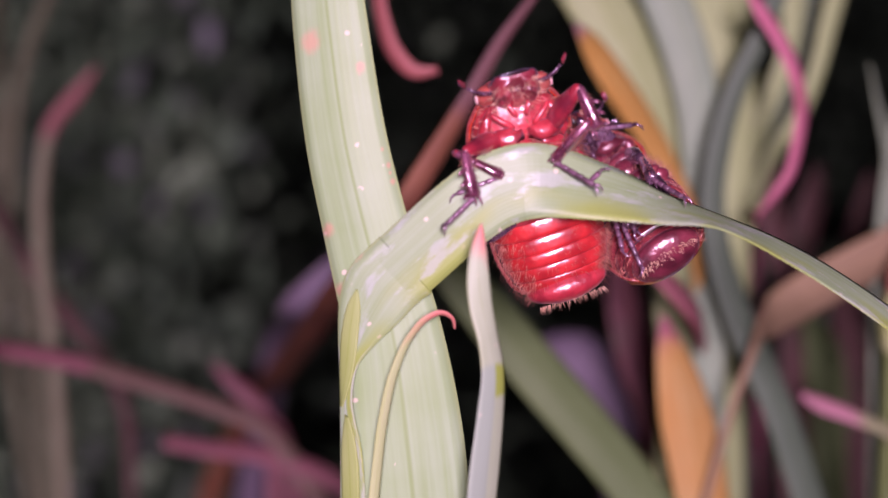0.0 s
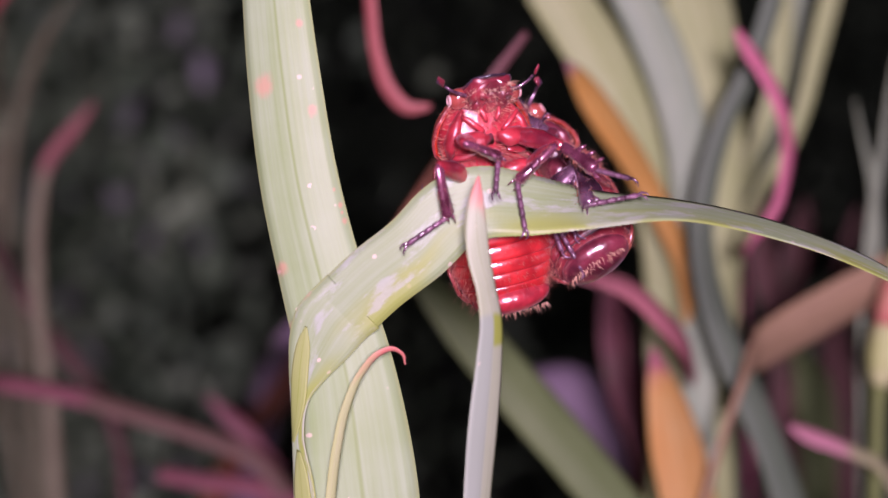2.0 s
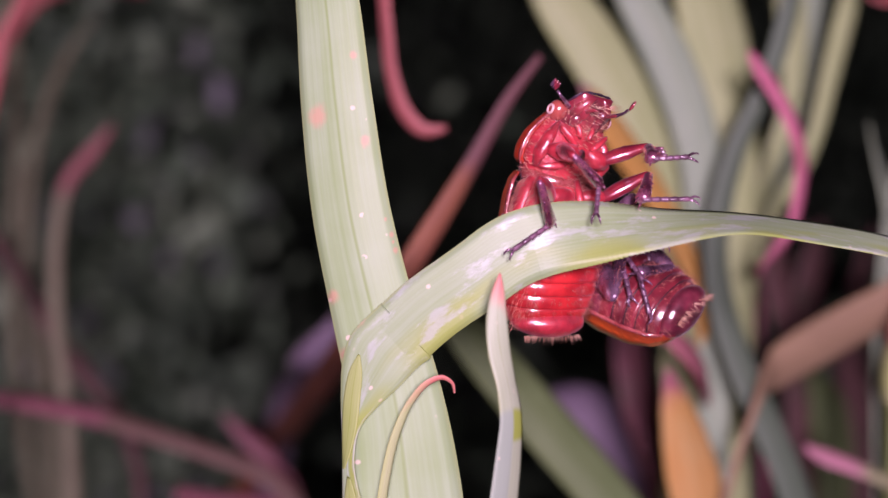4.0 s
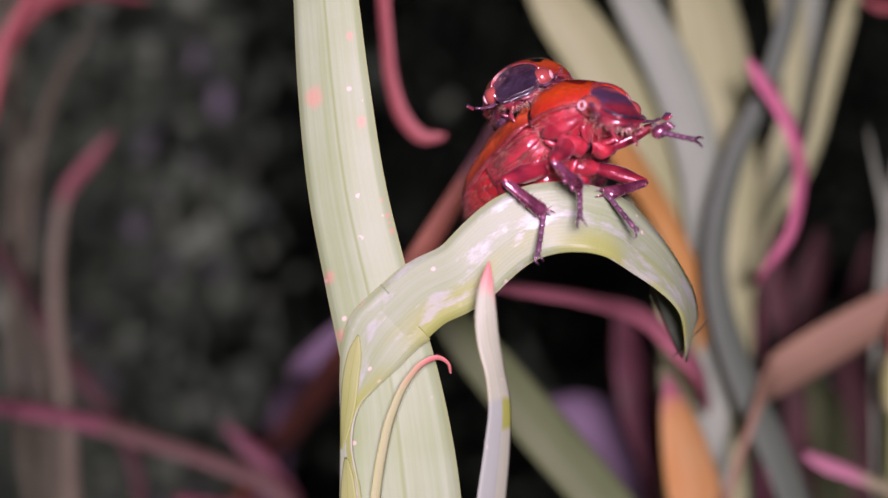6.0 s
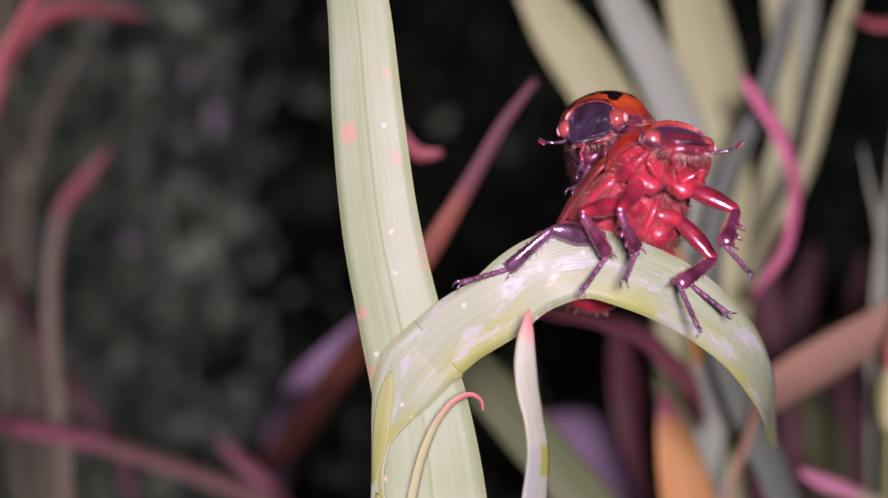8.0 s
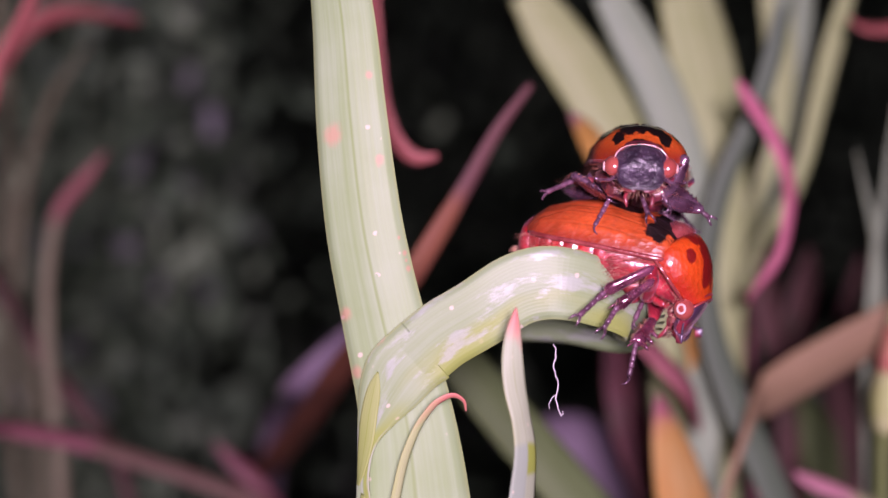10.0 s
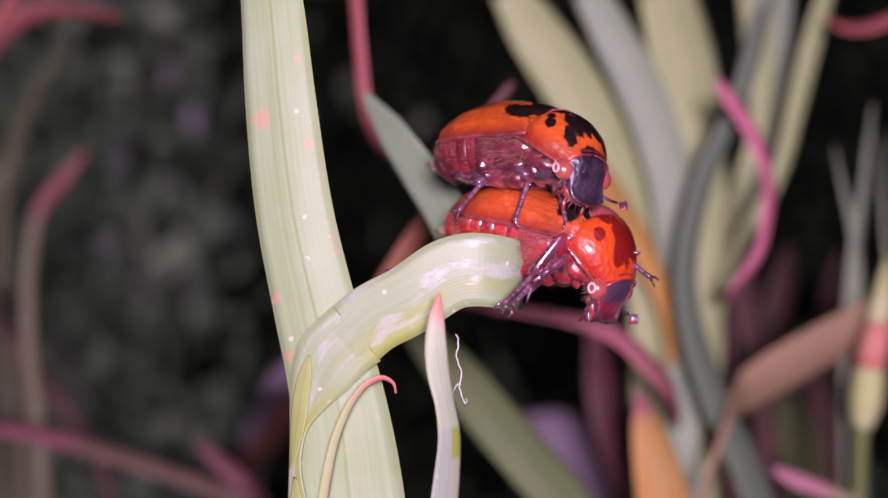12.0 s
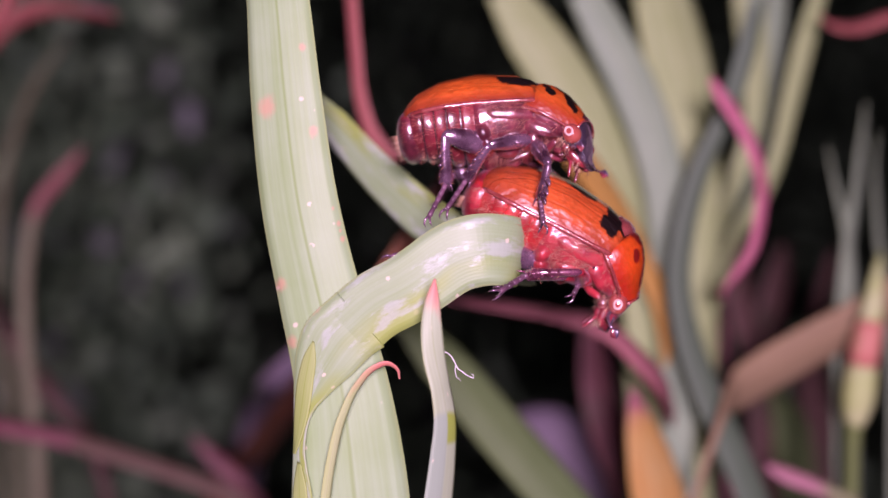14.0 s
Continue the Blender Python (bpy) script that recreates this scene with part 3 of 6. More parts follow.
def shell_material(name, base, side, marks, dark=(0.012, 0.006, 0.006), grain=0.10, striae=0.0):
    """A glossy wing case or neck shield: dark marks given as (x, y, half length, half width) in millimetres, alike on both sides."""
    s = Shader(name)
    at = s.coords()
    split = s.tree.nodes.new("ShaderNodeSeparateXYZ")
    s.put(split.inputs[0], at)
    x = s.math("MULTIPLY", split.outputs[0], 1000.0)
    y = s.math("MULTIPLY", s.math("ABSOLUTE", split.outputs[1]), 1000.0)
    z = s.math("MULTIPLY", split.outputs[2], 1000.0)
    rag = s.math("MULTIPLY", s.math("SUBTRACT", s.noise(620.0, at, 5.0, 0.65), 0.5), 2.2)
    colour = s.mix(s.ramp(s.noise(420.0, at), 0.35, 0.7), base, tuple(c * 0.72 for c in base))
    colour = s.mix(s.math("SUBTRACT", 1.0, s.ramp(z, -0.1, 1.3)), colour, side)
    mottle = s.ramp(s.noise(2300.0, at, 5.0, 0.7), 0.42, 0.68)
    colour = s.mix(s.math("MULTIPLY", mottle, 0.5), colour, tuple(c * 0.45 for c in base))
    rows = 0.0
    if striae:
        rows = s.math("ABSOLUTE", s.math("SINE", s.math("MULTIPLY", s.math("ADD", y, s.math("MULTIPLY", s.noise(500.0, at), 0.25)), striae)))
        colour = s.mix(s.math("MULTIPLY", s.math("SUBTRACT", 1.0, s.ramp(rows, 0.0, 0.45)), 0.45), colour, tuple(c * 0.4 for c in base))
        fade = s.ramp(s.math("ADD", x, s.math("MULTIPLY", s.noise(350.0, at), 3.0)), -3.2, 1.2)
        colour = s.mix(s.math("MULTIPLY", s.math("SUBTRACT", 1.0, fade), 0.6), colour, (0.34, 0.055, 0.022))
    field = 9.0
    for mx, my, hx, hy in marks:
        a = s.math("DIVIDE", s.math("SUBTRACT", x, mx), hx)
        b = s.math("DIVIDE", s.math("SUBTRACT", y, my), hy)
        d = s.math("SQRT", s.math("ADD", s.math("MULTIPLY", a, a), s.math("MULTIPLY", b, b)))
        field = s.math("MINIMUM", field, d)
    if marks:
        inside = s.math("SUBTRACT", 1.0, s.ramp(s.math("ADD", field, rag), 0.88, 1.12))
        colour = s.mix(inside, colour, dark)
    s.set(Base_Color=colour, Roughness=0.40)
    s.bsdf.inputs["Coat Weight"].default_value = 0.8
    s.bsdf.inputs["Coat Roughness"].default_value = 0.10
    s.bsdf.inputs["Subsurface Weight"].default_value = 0.1
    s.bsdf.inputs["Subsurface Scale"].default_value = 0.0004
    pits = s.node("ShaderNodeTexVoronoi", Scale=3200.0)
    s.put(pits.inputs["Vector"], s.stretched(at, 0.6, 1.0, 1.0))
    relief = s.math("ADD", pits.outputs["Distance"], s.math("MULTIPLY", s.noise(900.0, at), 2.5))
    if striae:
        relief = s.math("ADD", relief, s.math("MULTIPLY", s.ramp(rows, 0.0, 0.5), 0.7))
    s.bump(relief, grain * 5.0, 0.00008)
    return s.mat


def chitin(name, base, dark, rough=0.28, sheen=0.0, crown=None, relief=0.3, coat=1.0):
    s = Shader(name)
    at = s.coords()
    colour = s.mix(s.ramp(s.noise(700.0, at, 4.0), 0.3, 0.72), base, dark)
    if crown:
        split = s.tree.nodes.new("ShaderNodeSeparateXYZ")
        s.put(split.inputs[0], s.coords("Generated"))
        colour = s.mix(s.ramp(s.math("ADD", split.outputs[2], s.math("MULTIPLY", s.noise(900.0, at), 0.2)), 0.45, 0.70), colour, crown)
    s.set(Base_Color=colour, Roughness=s.math("ADD", rough, s.math("MULTIPLY", s.noise(1800.0, at), 0.15)))
    s.bsdf.inputs["Coat Weight"].default_value = coat
    s.bsdf.inputs["Coat Roughness"].default_value = 0.14
    s.bsdf.inputs["Coat IOR"].default_value = 2.0
    s.bsdf.inputs["Specular IOR Level"].default_value = 0.8
    s.bsdf.inputs["Sheen Weight"].default_value = 0.1
    s.bsdf.inputs["Sheen Roughness"].default_value = 0.35
    s.bsdf.inputs["Sheen Tint"].default_value = (0.85, 0.55, 0.72, 1)
    if sheen:
        s.bsdf.inputs["Metallic"].default_value = sheen
    fine = s.noise(2400.0, at, 4.0, 0.7)
    waves = s.noise(800.0, at, 2.5)
    normal = s.bump(s.math("ADD", s.math("MULTIPLY", waves, 3.0), s.math("MULTIPLY", fine, 1.0)), relief, 0.00017)
    s.put(s.bsdf.inputs["Coat Normal"], normal)
    return s.mat


def plain(name, base, dark, scale=300.0, rough=0.7):
    s = Shader(name)
    at = s.coords()
    colour = s.mix(s.ramp(s.noise(scale, at, 5.0, 0.6), 0.3, 0.7), base, dark)
    s.set(Base_Color=colour, Roughness=rough)
    s.bump(s.noise(scale * 6, at, 4.0), 0.4, 0.0002)
    return s.mat


BLADE_TALL = leaf_material("tall_blade", (0.325, 0.455, 0.185), (0.46, 0.59, 0.37), 13, specks=1.0, blots=[(-8.02, 9, 0.58), (-7.1, -3.15, 0.4), (-5.62, 13.03, 0.25), (-4.86, 7.33, 0.3), (-3.12, 1.06, 0.16), (-2.85, 0, 0.18), (-3.5, 2.09, 0.12), (-3, 0.57, 0.1), (-6.31, -7.03, 0.35)])
BLADE_BENT = leaf_material("bent_blade", (0.31, 0.43, 0.18), (0.44, 0.55, 0.36), 21, specks=1.3, scraped=1.05, rough=0.36, blots=[(-5.03, -4.39, 0.4), (-2.7, -5.44, 0.2)])
BLADE_UNDER = leaf_material("blade_underside", (0.32, 0.45, 0.27), (0.42, 0.54, 0.37), 12, specks=0.3)
BLADE_MARGIN = leaf_material("margin", (0.34, 0.43, 0.10), (0.46, 0.53, 0.22), 6)
BLADE_NARROW = leaf_material("narrow_blade", (0.42, 0.50, 0.30), (0.53, 0.60, 0.43), 5, tip=(0.74, 0.26, 0.22), tip_from=0.94, specks=0.2, kink=0.84)
BLADE_CURL = leaf_material("curled_blade", (0.46, 0.54, 0.20), (0.60, 0.65, 0.38), 4, tip=(0.74, 0.27, 0.22), tip_from=0.90)
BLADE_FAN = leaf_material("fan_blade", (0.40, 0.49, 0.20), (0.54, 0.61, 0.32), 10, rough=0.5)
BLADE_GREY = leaf_material("grey_blade", (0.29, 0.40, 0.26), (0.42, 0.52, 0.35), 9, rough=0.5)
BLADE_DARK = leaf_material("dark_blade", (0.28, 0.36, 0.24), (0.38, 0.47, 0.33), 9, rough=0.5)
BLADE_SAGE = leaf_material("sage_blade", (0.11, 0.16, 0.10), (0.16, 0.215, 0.145), 9, tip=(0.24, 0.32, 0.20), tip_from=0.93, rough=0.5)
BLADE_OLIVE = leaf_material("olive_blade", (0.13, 0.19, 0.065), (0.20, 0.265, 0.115), 9, rough=0.55)
BLADE_DRY = leaf_material("dry_blade", (0.29, 0.20, 0.115), (0.39, 0.275, 0.16), 9, rough=0.6, through_light=0.15)
BLADE_AMBER = leaf_material("amber_blade", (0.56, 0.29, 0.06), (0.64, 0.42, 0.13), 9, tip=(0.42, 0.22, 0.26), tip_from=0.94, rough=0.5)
BLADE_YELLOW = leaf_material("yellow_blade", (0.60, 0.30, 0.06), (0.62, 0.46, 0.20), 9, tip=(0.42, 0.14, 0.18), tip_from=0.91, rough=0.5)
BLADE_RUST = leaf_material("rust_blade", (0.24, 0.085, 0.06), (0.36, 0.15, 0.07), 9, tip=(0.19, 0.085, 0.085), tip_from=0.72, rough=0.55)
BLADE_LEFT = leaf_material("left_blade", (0.21, 0.20, 0.12), (0.32, 0.30, 0.19), 7, tip=(0.36, 0.14, 0.14), tip_from=0.74, rough=0.6)
BLADE_PINK = leaf_material("pink_blade", (0.58, 0.15, 0.25), (0.74, 0.29, 0.38), 5, rough=0.42, stain=(0.44, 0.15, 0.16))
BLADE_CORAL = leaf_material("coral_blade", (0.36, 0.10, 0.10), (0.52, 0.18, 0.16), 5, rough=0.45)
BLADE_WINE = leaf_material("wine_blade", (0.15, 0.05, 0.07), (0.30, 0.12, 0.13), 6, rough=0.5, stain=(0.17, 0.10, 0.09))
BLADE_UMBER = leaf_material("umber_blade", (0.07, 0.035, 0.035), (0.17, 0.085, 0.075), 6, rough=0.6, stain=(0.06, 0.05, 0.03))
BLADE_TWIG = leaf_material("twig_blade", (0.15, 0.09, 0.07), (0.21, 0.135, 0.10), 5, tip=(0.27, 0.10, 0.12), tip_from=0.35, rough=0.55)
BLADE_BROWN = leaf_material("brown_grey_blade", (0.15, 0.155, 0.085), (0.24, 0.235, 0.14), 7, rough=0.6)
BLADE_MAUVE = leaf_material("mauve_blade", (0.26, 0.19, 0.27), (0.38, 0.30, 0.38), 7, rough=0.55)
BLADE_ROSE = leaf_material("rose_blade", (0.40, 0.13, 0.16), (0.55, 0.23, 0.25), 6, rough=0.5)
BLADE_STEM = leaf_material("pale_stem", (0.30, 0.32, 0.16), (0.42, 0.42, 0.24), 5, tip=(0.60, 0.28, 0.34), tip_from=0.84, rough=0.5)
BUD = plain("bud", (0.40, 0.47, 0.16), (0.52, 0.55, 0.28), 260.0, 0.55)
BUD_TIP = plain("bud_tip", (0.60, 0.17, 0.16), (0.46, 0.26, 0.15), 220.0, 0.6)
moss = Shader("dark_leaves")
pick = moss.tree.nodes.new("ShaderNodeNewGeometry").outputs["Random Per Island"]
tone = moss.mix(moss.ramp(pick, 0.3, 0.95), (0.16, 0.24, 0.14), (0.39, 0.52, 0.32))
tone = moss.mix(moss.ramp(pick, 0.95, 0.98), tone, (0.34, 0.34, 0.36))
moss.set(Base_Color=moss.mix(moss.math("MULTIPLY", moss.ramp(moss.noise(38.0), 0.42, 0.62), 0.55), tone, (0.12, 0.175, 0.12)), Roughness=0.6)
MOSS = moss.mat
SOIL = plain("soil", (0.03, 0.026, 0.024), (0.014, 0.012, 0.012), 30.0, 0.95)

ORANGE = (0.78, 0.135, 0.022)
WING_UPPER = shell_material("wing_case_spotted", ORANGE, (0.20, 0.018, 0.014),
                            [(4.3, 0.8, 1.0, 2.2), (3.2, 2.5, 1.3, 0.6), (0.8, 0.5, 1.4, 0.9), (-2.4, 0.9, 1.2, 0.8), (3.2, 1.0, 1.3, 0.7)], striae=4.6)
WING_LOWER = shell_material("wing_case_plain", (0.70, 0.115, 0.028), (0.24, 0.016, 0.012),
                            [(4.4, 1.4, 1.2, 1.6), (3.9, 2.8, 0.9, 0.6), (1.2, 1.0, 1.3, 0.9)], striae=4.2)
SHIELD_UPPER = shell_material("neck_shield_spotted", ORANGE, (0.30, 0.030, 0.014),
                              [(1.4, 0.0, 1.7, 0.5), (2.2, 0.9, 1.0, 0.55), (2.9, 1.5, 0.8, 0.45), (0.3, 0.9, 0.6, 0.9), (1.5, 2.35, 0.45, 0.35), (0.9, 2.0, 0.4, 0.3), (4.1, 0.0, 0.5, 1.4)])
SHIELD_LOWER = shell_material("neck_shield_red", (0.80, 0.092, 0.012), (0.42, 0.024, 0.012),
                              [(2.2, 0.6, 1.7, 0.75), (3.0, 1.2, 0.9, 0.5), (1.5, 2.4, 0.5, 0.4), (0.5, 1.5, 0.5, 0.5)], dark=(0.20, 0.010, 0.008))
BELLY_RED = chitin("belly_red", (0.66, 0.030, 0.034), (0.34, 0.012, 0.018), relief=0.16)
SKIN_RED = chitin("skin_red", (0.34, 0.016, 0.020), (0.18, 0.010, 0.014), 0.5)
SKIN_DARK = chitin("skin_dark", (0.04, 0.008, 0.012), (0.02, 0.005, 0.007), 0.5)
THORAX_RED = chitin("thorax_red", (0.60, 0.042, 0.064), (0.28, 0.016, 0.030), 0.34, 0.1, None, 0.35, 0.6)
BELLY_DARK = chitin("belly_dark", (0.30, 0.028, 0.046), (0.11, 0.012, 0.020), relief=0.16)
THORAX_DARK = chitin("thorax_dark", (0.27, 0.040, 0.070), (0.09, 0.014, 0.026), 0.28, 0.2, None, 0.3)
LEG_DARK = chitin("leg_dark", (0.30, 0.16, 0.25), (0.08, 0.03, 0.055), 0.2, 0.5, None, 0.13)
LEG_PLUM = chitin("leg_plum", (0.34, 0.10, 0.18), (0.12, 0.025, 0.05), 0.2, 0.45, None, 0.13)
TARSUS = chitin("tarsus", (0.24, 0.10, 0.17), (0.08, 0.03, 0.055), 0.5, 0.2, None, 0.3, 0.3)
LEG_RED = chitin("leg_red", (0.46, 0.032, 0.055), (0.18, 0.014, 0.032), 0.22, 0.2, None, 0.13)
MOUTH = chitin("mouth_parts", (0.36, 0.035, 0.055), (0.14, 0.014, 0.026), 0.3)
HEAD_DARK = chitin("head_dark", (0.085, 0.055, 0.095), (0.025, 0.015, 0.028), 0.26, 0.3, None, 0.75)
HEAD_RED = chitin("head_red", (0.36, 0.035, 0.060), (0.14, 0.012, 0.028), 0.28, 0.2, (0.10, 0.05, 0.10))
MARGIN = chitin("wing_margin", (0.46, 0.10, 0.10), (0.26, 0.035, 0.035), 0.2, 0.2)
EYE = chitin("eye", (0.46, 0.10, 0.08), (0.26, 0.04, 0.04), 0.1, 0.0, None, 0.05)
# pale pink that stands in for the torch's ring-shaped reflection in the eye
EYE_GLINT = plain("eye_glint", (0.80, 0.52, 0.50), (0.62, 0.32, 0.32), 900.0, 0.3)
HAIR = plain("hair", (0.64, 0.28, 0.20), (0.44, 0.15, 0.11), 900.0, 0.5)
HAIR_DARK = plain("hair_soft", (0.52, 0.23, 0.17), (0.30, 0.10, 0.08), 900.0, 0.5)
HAIR_SILK = plain("silk", (0.82, 0.80, 0.80), (0.66, 0.62, 0.64), 900.0, 0.4)
HAIR_PALE = plain("hair_pale", (0.72, 0.50, 0.36), (0.55, 0.28, 0.18), 900.0, 0.45)


# ---- mesh helpers ----
def part(name, bm, material, parent, label=""):
    me = bpy.data.meshes.new(name)
    for f in bm.faces:
        f.smooth = True
    bm.to_mesh(me)
    bm.free()
    me.materials.append(material)
    ob = new(name, me)
    ob.parent = parent
    return tagged(ob, label)


def spline(points, count, spans=False):
    """Smooth samples through points, evenly spaced along the curve or from point to point. points: rows of any width, place first."""
    p = np.array(points, float)
    gap = np.maximum(np.linalg.norm(np.diff(p[:, :3], axis=0), axis=1), 1e-6)
    lean = np.diff(p, axis=0) / gap[:, None]
    slope = [lean[0]] + [(lean[k - 1] * gap[k] + lean[k] * gap[k - 1]) / (gap[k - 1] + gap[k]) for k in range(1, len(gap))] + [lean[-1]]
    fine = []
    for k, h in enumerate(gap):
        for u in np.linspace(0, 1, 24, endpoint=False):
            fine.append((2 * u**3 - 3 * u**2 + 1) * p[k] + (u**3 - 2 * u**2 + u) * h * slope[k]
                        + (3 * u**2 - 2 * u**3) * p[k + 1] + (u**3 - u**2) * h * slope[k + 1])
    fine = np.array(fine + [p[-1]])
    s = np.concatenate([[0], np.cumsum(np.linalg.norm(np.diff(fine[:, :3], axis=0), axis=1))])
    at = np.interp(np.linspace(0, 1, count), np.linspace(0, 1, len(s)), s) if spans else np.linspace(0, s[-1], count)
    return np.array([[np.interp(a, s, fine[:, k]) for k in range(p.shape[1])] for a in at]), s[-1]


def strip(rows, across=9, fold=0.10, thick=0.14, tip=0.0, caps=True, under=0):
    """A blade with thickness. rows: place, unit width direction, unit normal, width; all in millimetres."""
    bm = bmesh.new()
    uv = bm.loops.layers.uv.new("UVMap")
    us = np.linspace(-1, 1, across)
    layers = []
    for side in (0.5, -0.5):
        grid = []
        for p, w, n, width in rows:
            line = []
            for u in us:
                lift = fold * width * (abs(u) ** 1.3) - fold * width * 0.4
                t = thick * (1 - 0.75 * abs(u) ** 3)
                line.append(bm.verts.new((p + w * (u * width / 2) + n * (lift + side * t)) * MM))
            grid.append(line)
        layers.append(grid)

    def face(vs, uvs, look=0):
        f = bm.faces.new(vs)
        f.material_index = look
        for loop, c in zip(f.loops, uvs):
            loop[uv].uv = c

    n = len(rows)
    run = [0.0]
    for a, b in zip(rows, rows[1:]):
        run.append(run[-1] + (b[0] - a[0]).length)
    vv = [1 - (run[-1] - q + tip) / 50 for q in run]
    uu = [(u + 1) / 2 for u in us]
    for k, grid in enumerate(layers):
        for i in range(n - 1):
            for j in range(across - 1):
                q = [(i, j), (i, j + 1), (i + 1, j + 1), (i + 1, j)]
                if k:
                    q.reverse()
                face([grid[a][b] for a, b in q], [(uu[b], vv[a]) for a, b in q], (1 - k) * under)
    top, low = layers
    for i in range(n - 1):
        for j, flip in ((0, False), (across - 1, True)):
            q = [top[i][j], top[i + 1][j], low[i + 1][j], low[i][j]]
            c = [(uu[j], vv[i]), (uu[j], vv[i + 1]), (uu[j], vv[i + 1]), (uu[j], vv[i])]
            face(q[::-1] if flip else q, c[::-1] if flip else c)
    for i in (0, n - 1) if caps else ():
        for j in range(across - 1):
            q = [top[i][j], low[i][j], low[i][j + 1], top[i][j + 1]]
            face(q if i else q[::-1], [(uu[j], vv[i])] * 2 + [(uu[j + 1], vv[i])] * 2)
    return bm


def frame_of(tangent, twist):
    """Width direction and normal of a blade that runs along tangent and is turned by twist degrees out of the front plane."""
    t = Vector(tangent).normalized()
    w = t.cross(Vector((0, 1, 0)))
    w = w.normalized() if w.length > 1e-4 else Vector((1, 0, 0))
    w = Matrix.Rotation(radians(twist), 3, t) @ w
    return w, w.cross(t).normalized()


def blade(points, twists=(0,), count=48, fold=0.10, thick=0.14, across=9, tip=0.0):
    """A blade along points (x, y, z, width in mm), listed from base to tip."""
    s, length = spline(points, count, True)
    rows = []
    for i, q in enumerate(s):
        tan = s[min(i + 1, count - 1), :3] - s[max(i - 1, 0), :3]
        a = np.interp(i / (count - 1), np.linspace(0, 1, len(twists)), twists)
        w, n = frame_of(tan, a)
        rows.append((Vector(q[:3]), w, n, max(q[3], 0.05)))
    return strip(rows, across, fold, thick, tip)


def edged(pairs, count, fold, thick, tip):
    """A blade between two edges, listed from base to tip: both places in one row."""
    s, length = spline([[(q[k] + q[k + 3]) / 2 for k in range(3)] + list(q) for q in pairs], count, True)
    rows = []
    for i, q in enumerate(s):
        tan = Vector(s[min(i + 1, count - 1), :3] - s[max(i - 1, 0), :3]).normalized()
        across = Vector(q[6:9]) - Vector(q[3:6])
        w = across.normalized()
        rows.append((Vector(q[:3]), w, w.cross(tan).normalized(), across.length))
    return strip(rows, 9, fold, thick, tip)


def grounded(points, drift=0.0):
    """The same blade listed from the ground up."""
    x, y, z, w = points[-1]
    floor = -HEIGHT
    mid = ((x * 2 + x + drift) / 3, y, (z + floor) / 2, w)
    return [(x + drift, y, floor - 3, w), mid] + list(reversed(points))


def loft(rings, close=True):
    bm = bmesh.new()
    vs = [[bm.verts.new(Vector(p) * MM) for p in ring] for ring in rings]
    for a, b in zip(vs, vs[1:]):
        m = len(a)
        for j in range(m if close else m - 1):
            k = (j + 1) % m
            bm.faces.new((a[j], a[k], b[k], b[j]))
    if close:
        bm.faces.new(vs[0][::-1])
        bm.faces.new(vs[-1])
    bmesh.ops.recalc_face_normals(bm, faces=bm.faces)
    return bm


def ball(cx, cy, cz, rx, ry, rz, seg=14):
    bm = bmesh.new()
    bmesh.ops.create_uvsphere(bm, u_segments=seg, v_segments=max(6, seg * 2 // 3), radius=1)
    for v in bm.verts:
        v.co = Vector((cx + v.co.x * rx, cy + v.co.y * ry, cz + v.co.z * rz)) * MM
    return bm


def limb(points, sides=8, squash=1.0):
    """A tapered limb along points (x, y, z, radius in mm)."""
    rings = []
    for i, (x, y, z, rad) in enumerate(points):
        a, b = Vector(points[max(i - 1, 0)][:3]), Vector(points[min(i + 1, len(points) - 1)][:3])
        t = (b - a).normalized()
        e = t.cross(Vector((0, 1, 0)))
        e = e.normalized() if e.length > 1e-3 else Vector((1, 0, 0))
        g = t.cross(e)
        rings.append([Vector((x, y, z)) + e * (rad * math.cos(k * math.tau / sides)) + g * (rad * squash * math.sin(k * math.tau / sides))
                      for k in range(sides)])
    return loft(rings)


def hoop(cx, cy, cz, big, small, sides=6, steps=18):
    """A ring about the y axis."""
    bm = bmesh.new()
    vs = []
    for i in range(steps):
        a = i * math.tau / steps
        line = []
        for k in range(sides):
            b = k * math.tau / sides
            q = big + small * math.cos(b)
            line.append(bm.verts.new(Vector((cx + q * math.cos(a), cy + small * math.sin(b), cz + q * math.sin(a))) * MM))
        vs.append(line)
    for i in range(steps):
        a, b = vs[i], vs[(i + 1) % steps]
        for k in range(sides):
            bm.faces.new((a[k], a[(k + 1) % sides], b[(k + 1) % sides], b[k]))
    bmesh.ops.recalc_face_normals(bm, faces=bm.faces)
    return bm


def join(*bms):
    out = bmesh.new()
    for bm in bms:
        me = bpy.data.meshes.new("tmp")
        bm.to_mesh(me)
        bm.free()
        out.from_mesh(me)
        bpy.data.meshes.remove(me)
    return out


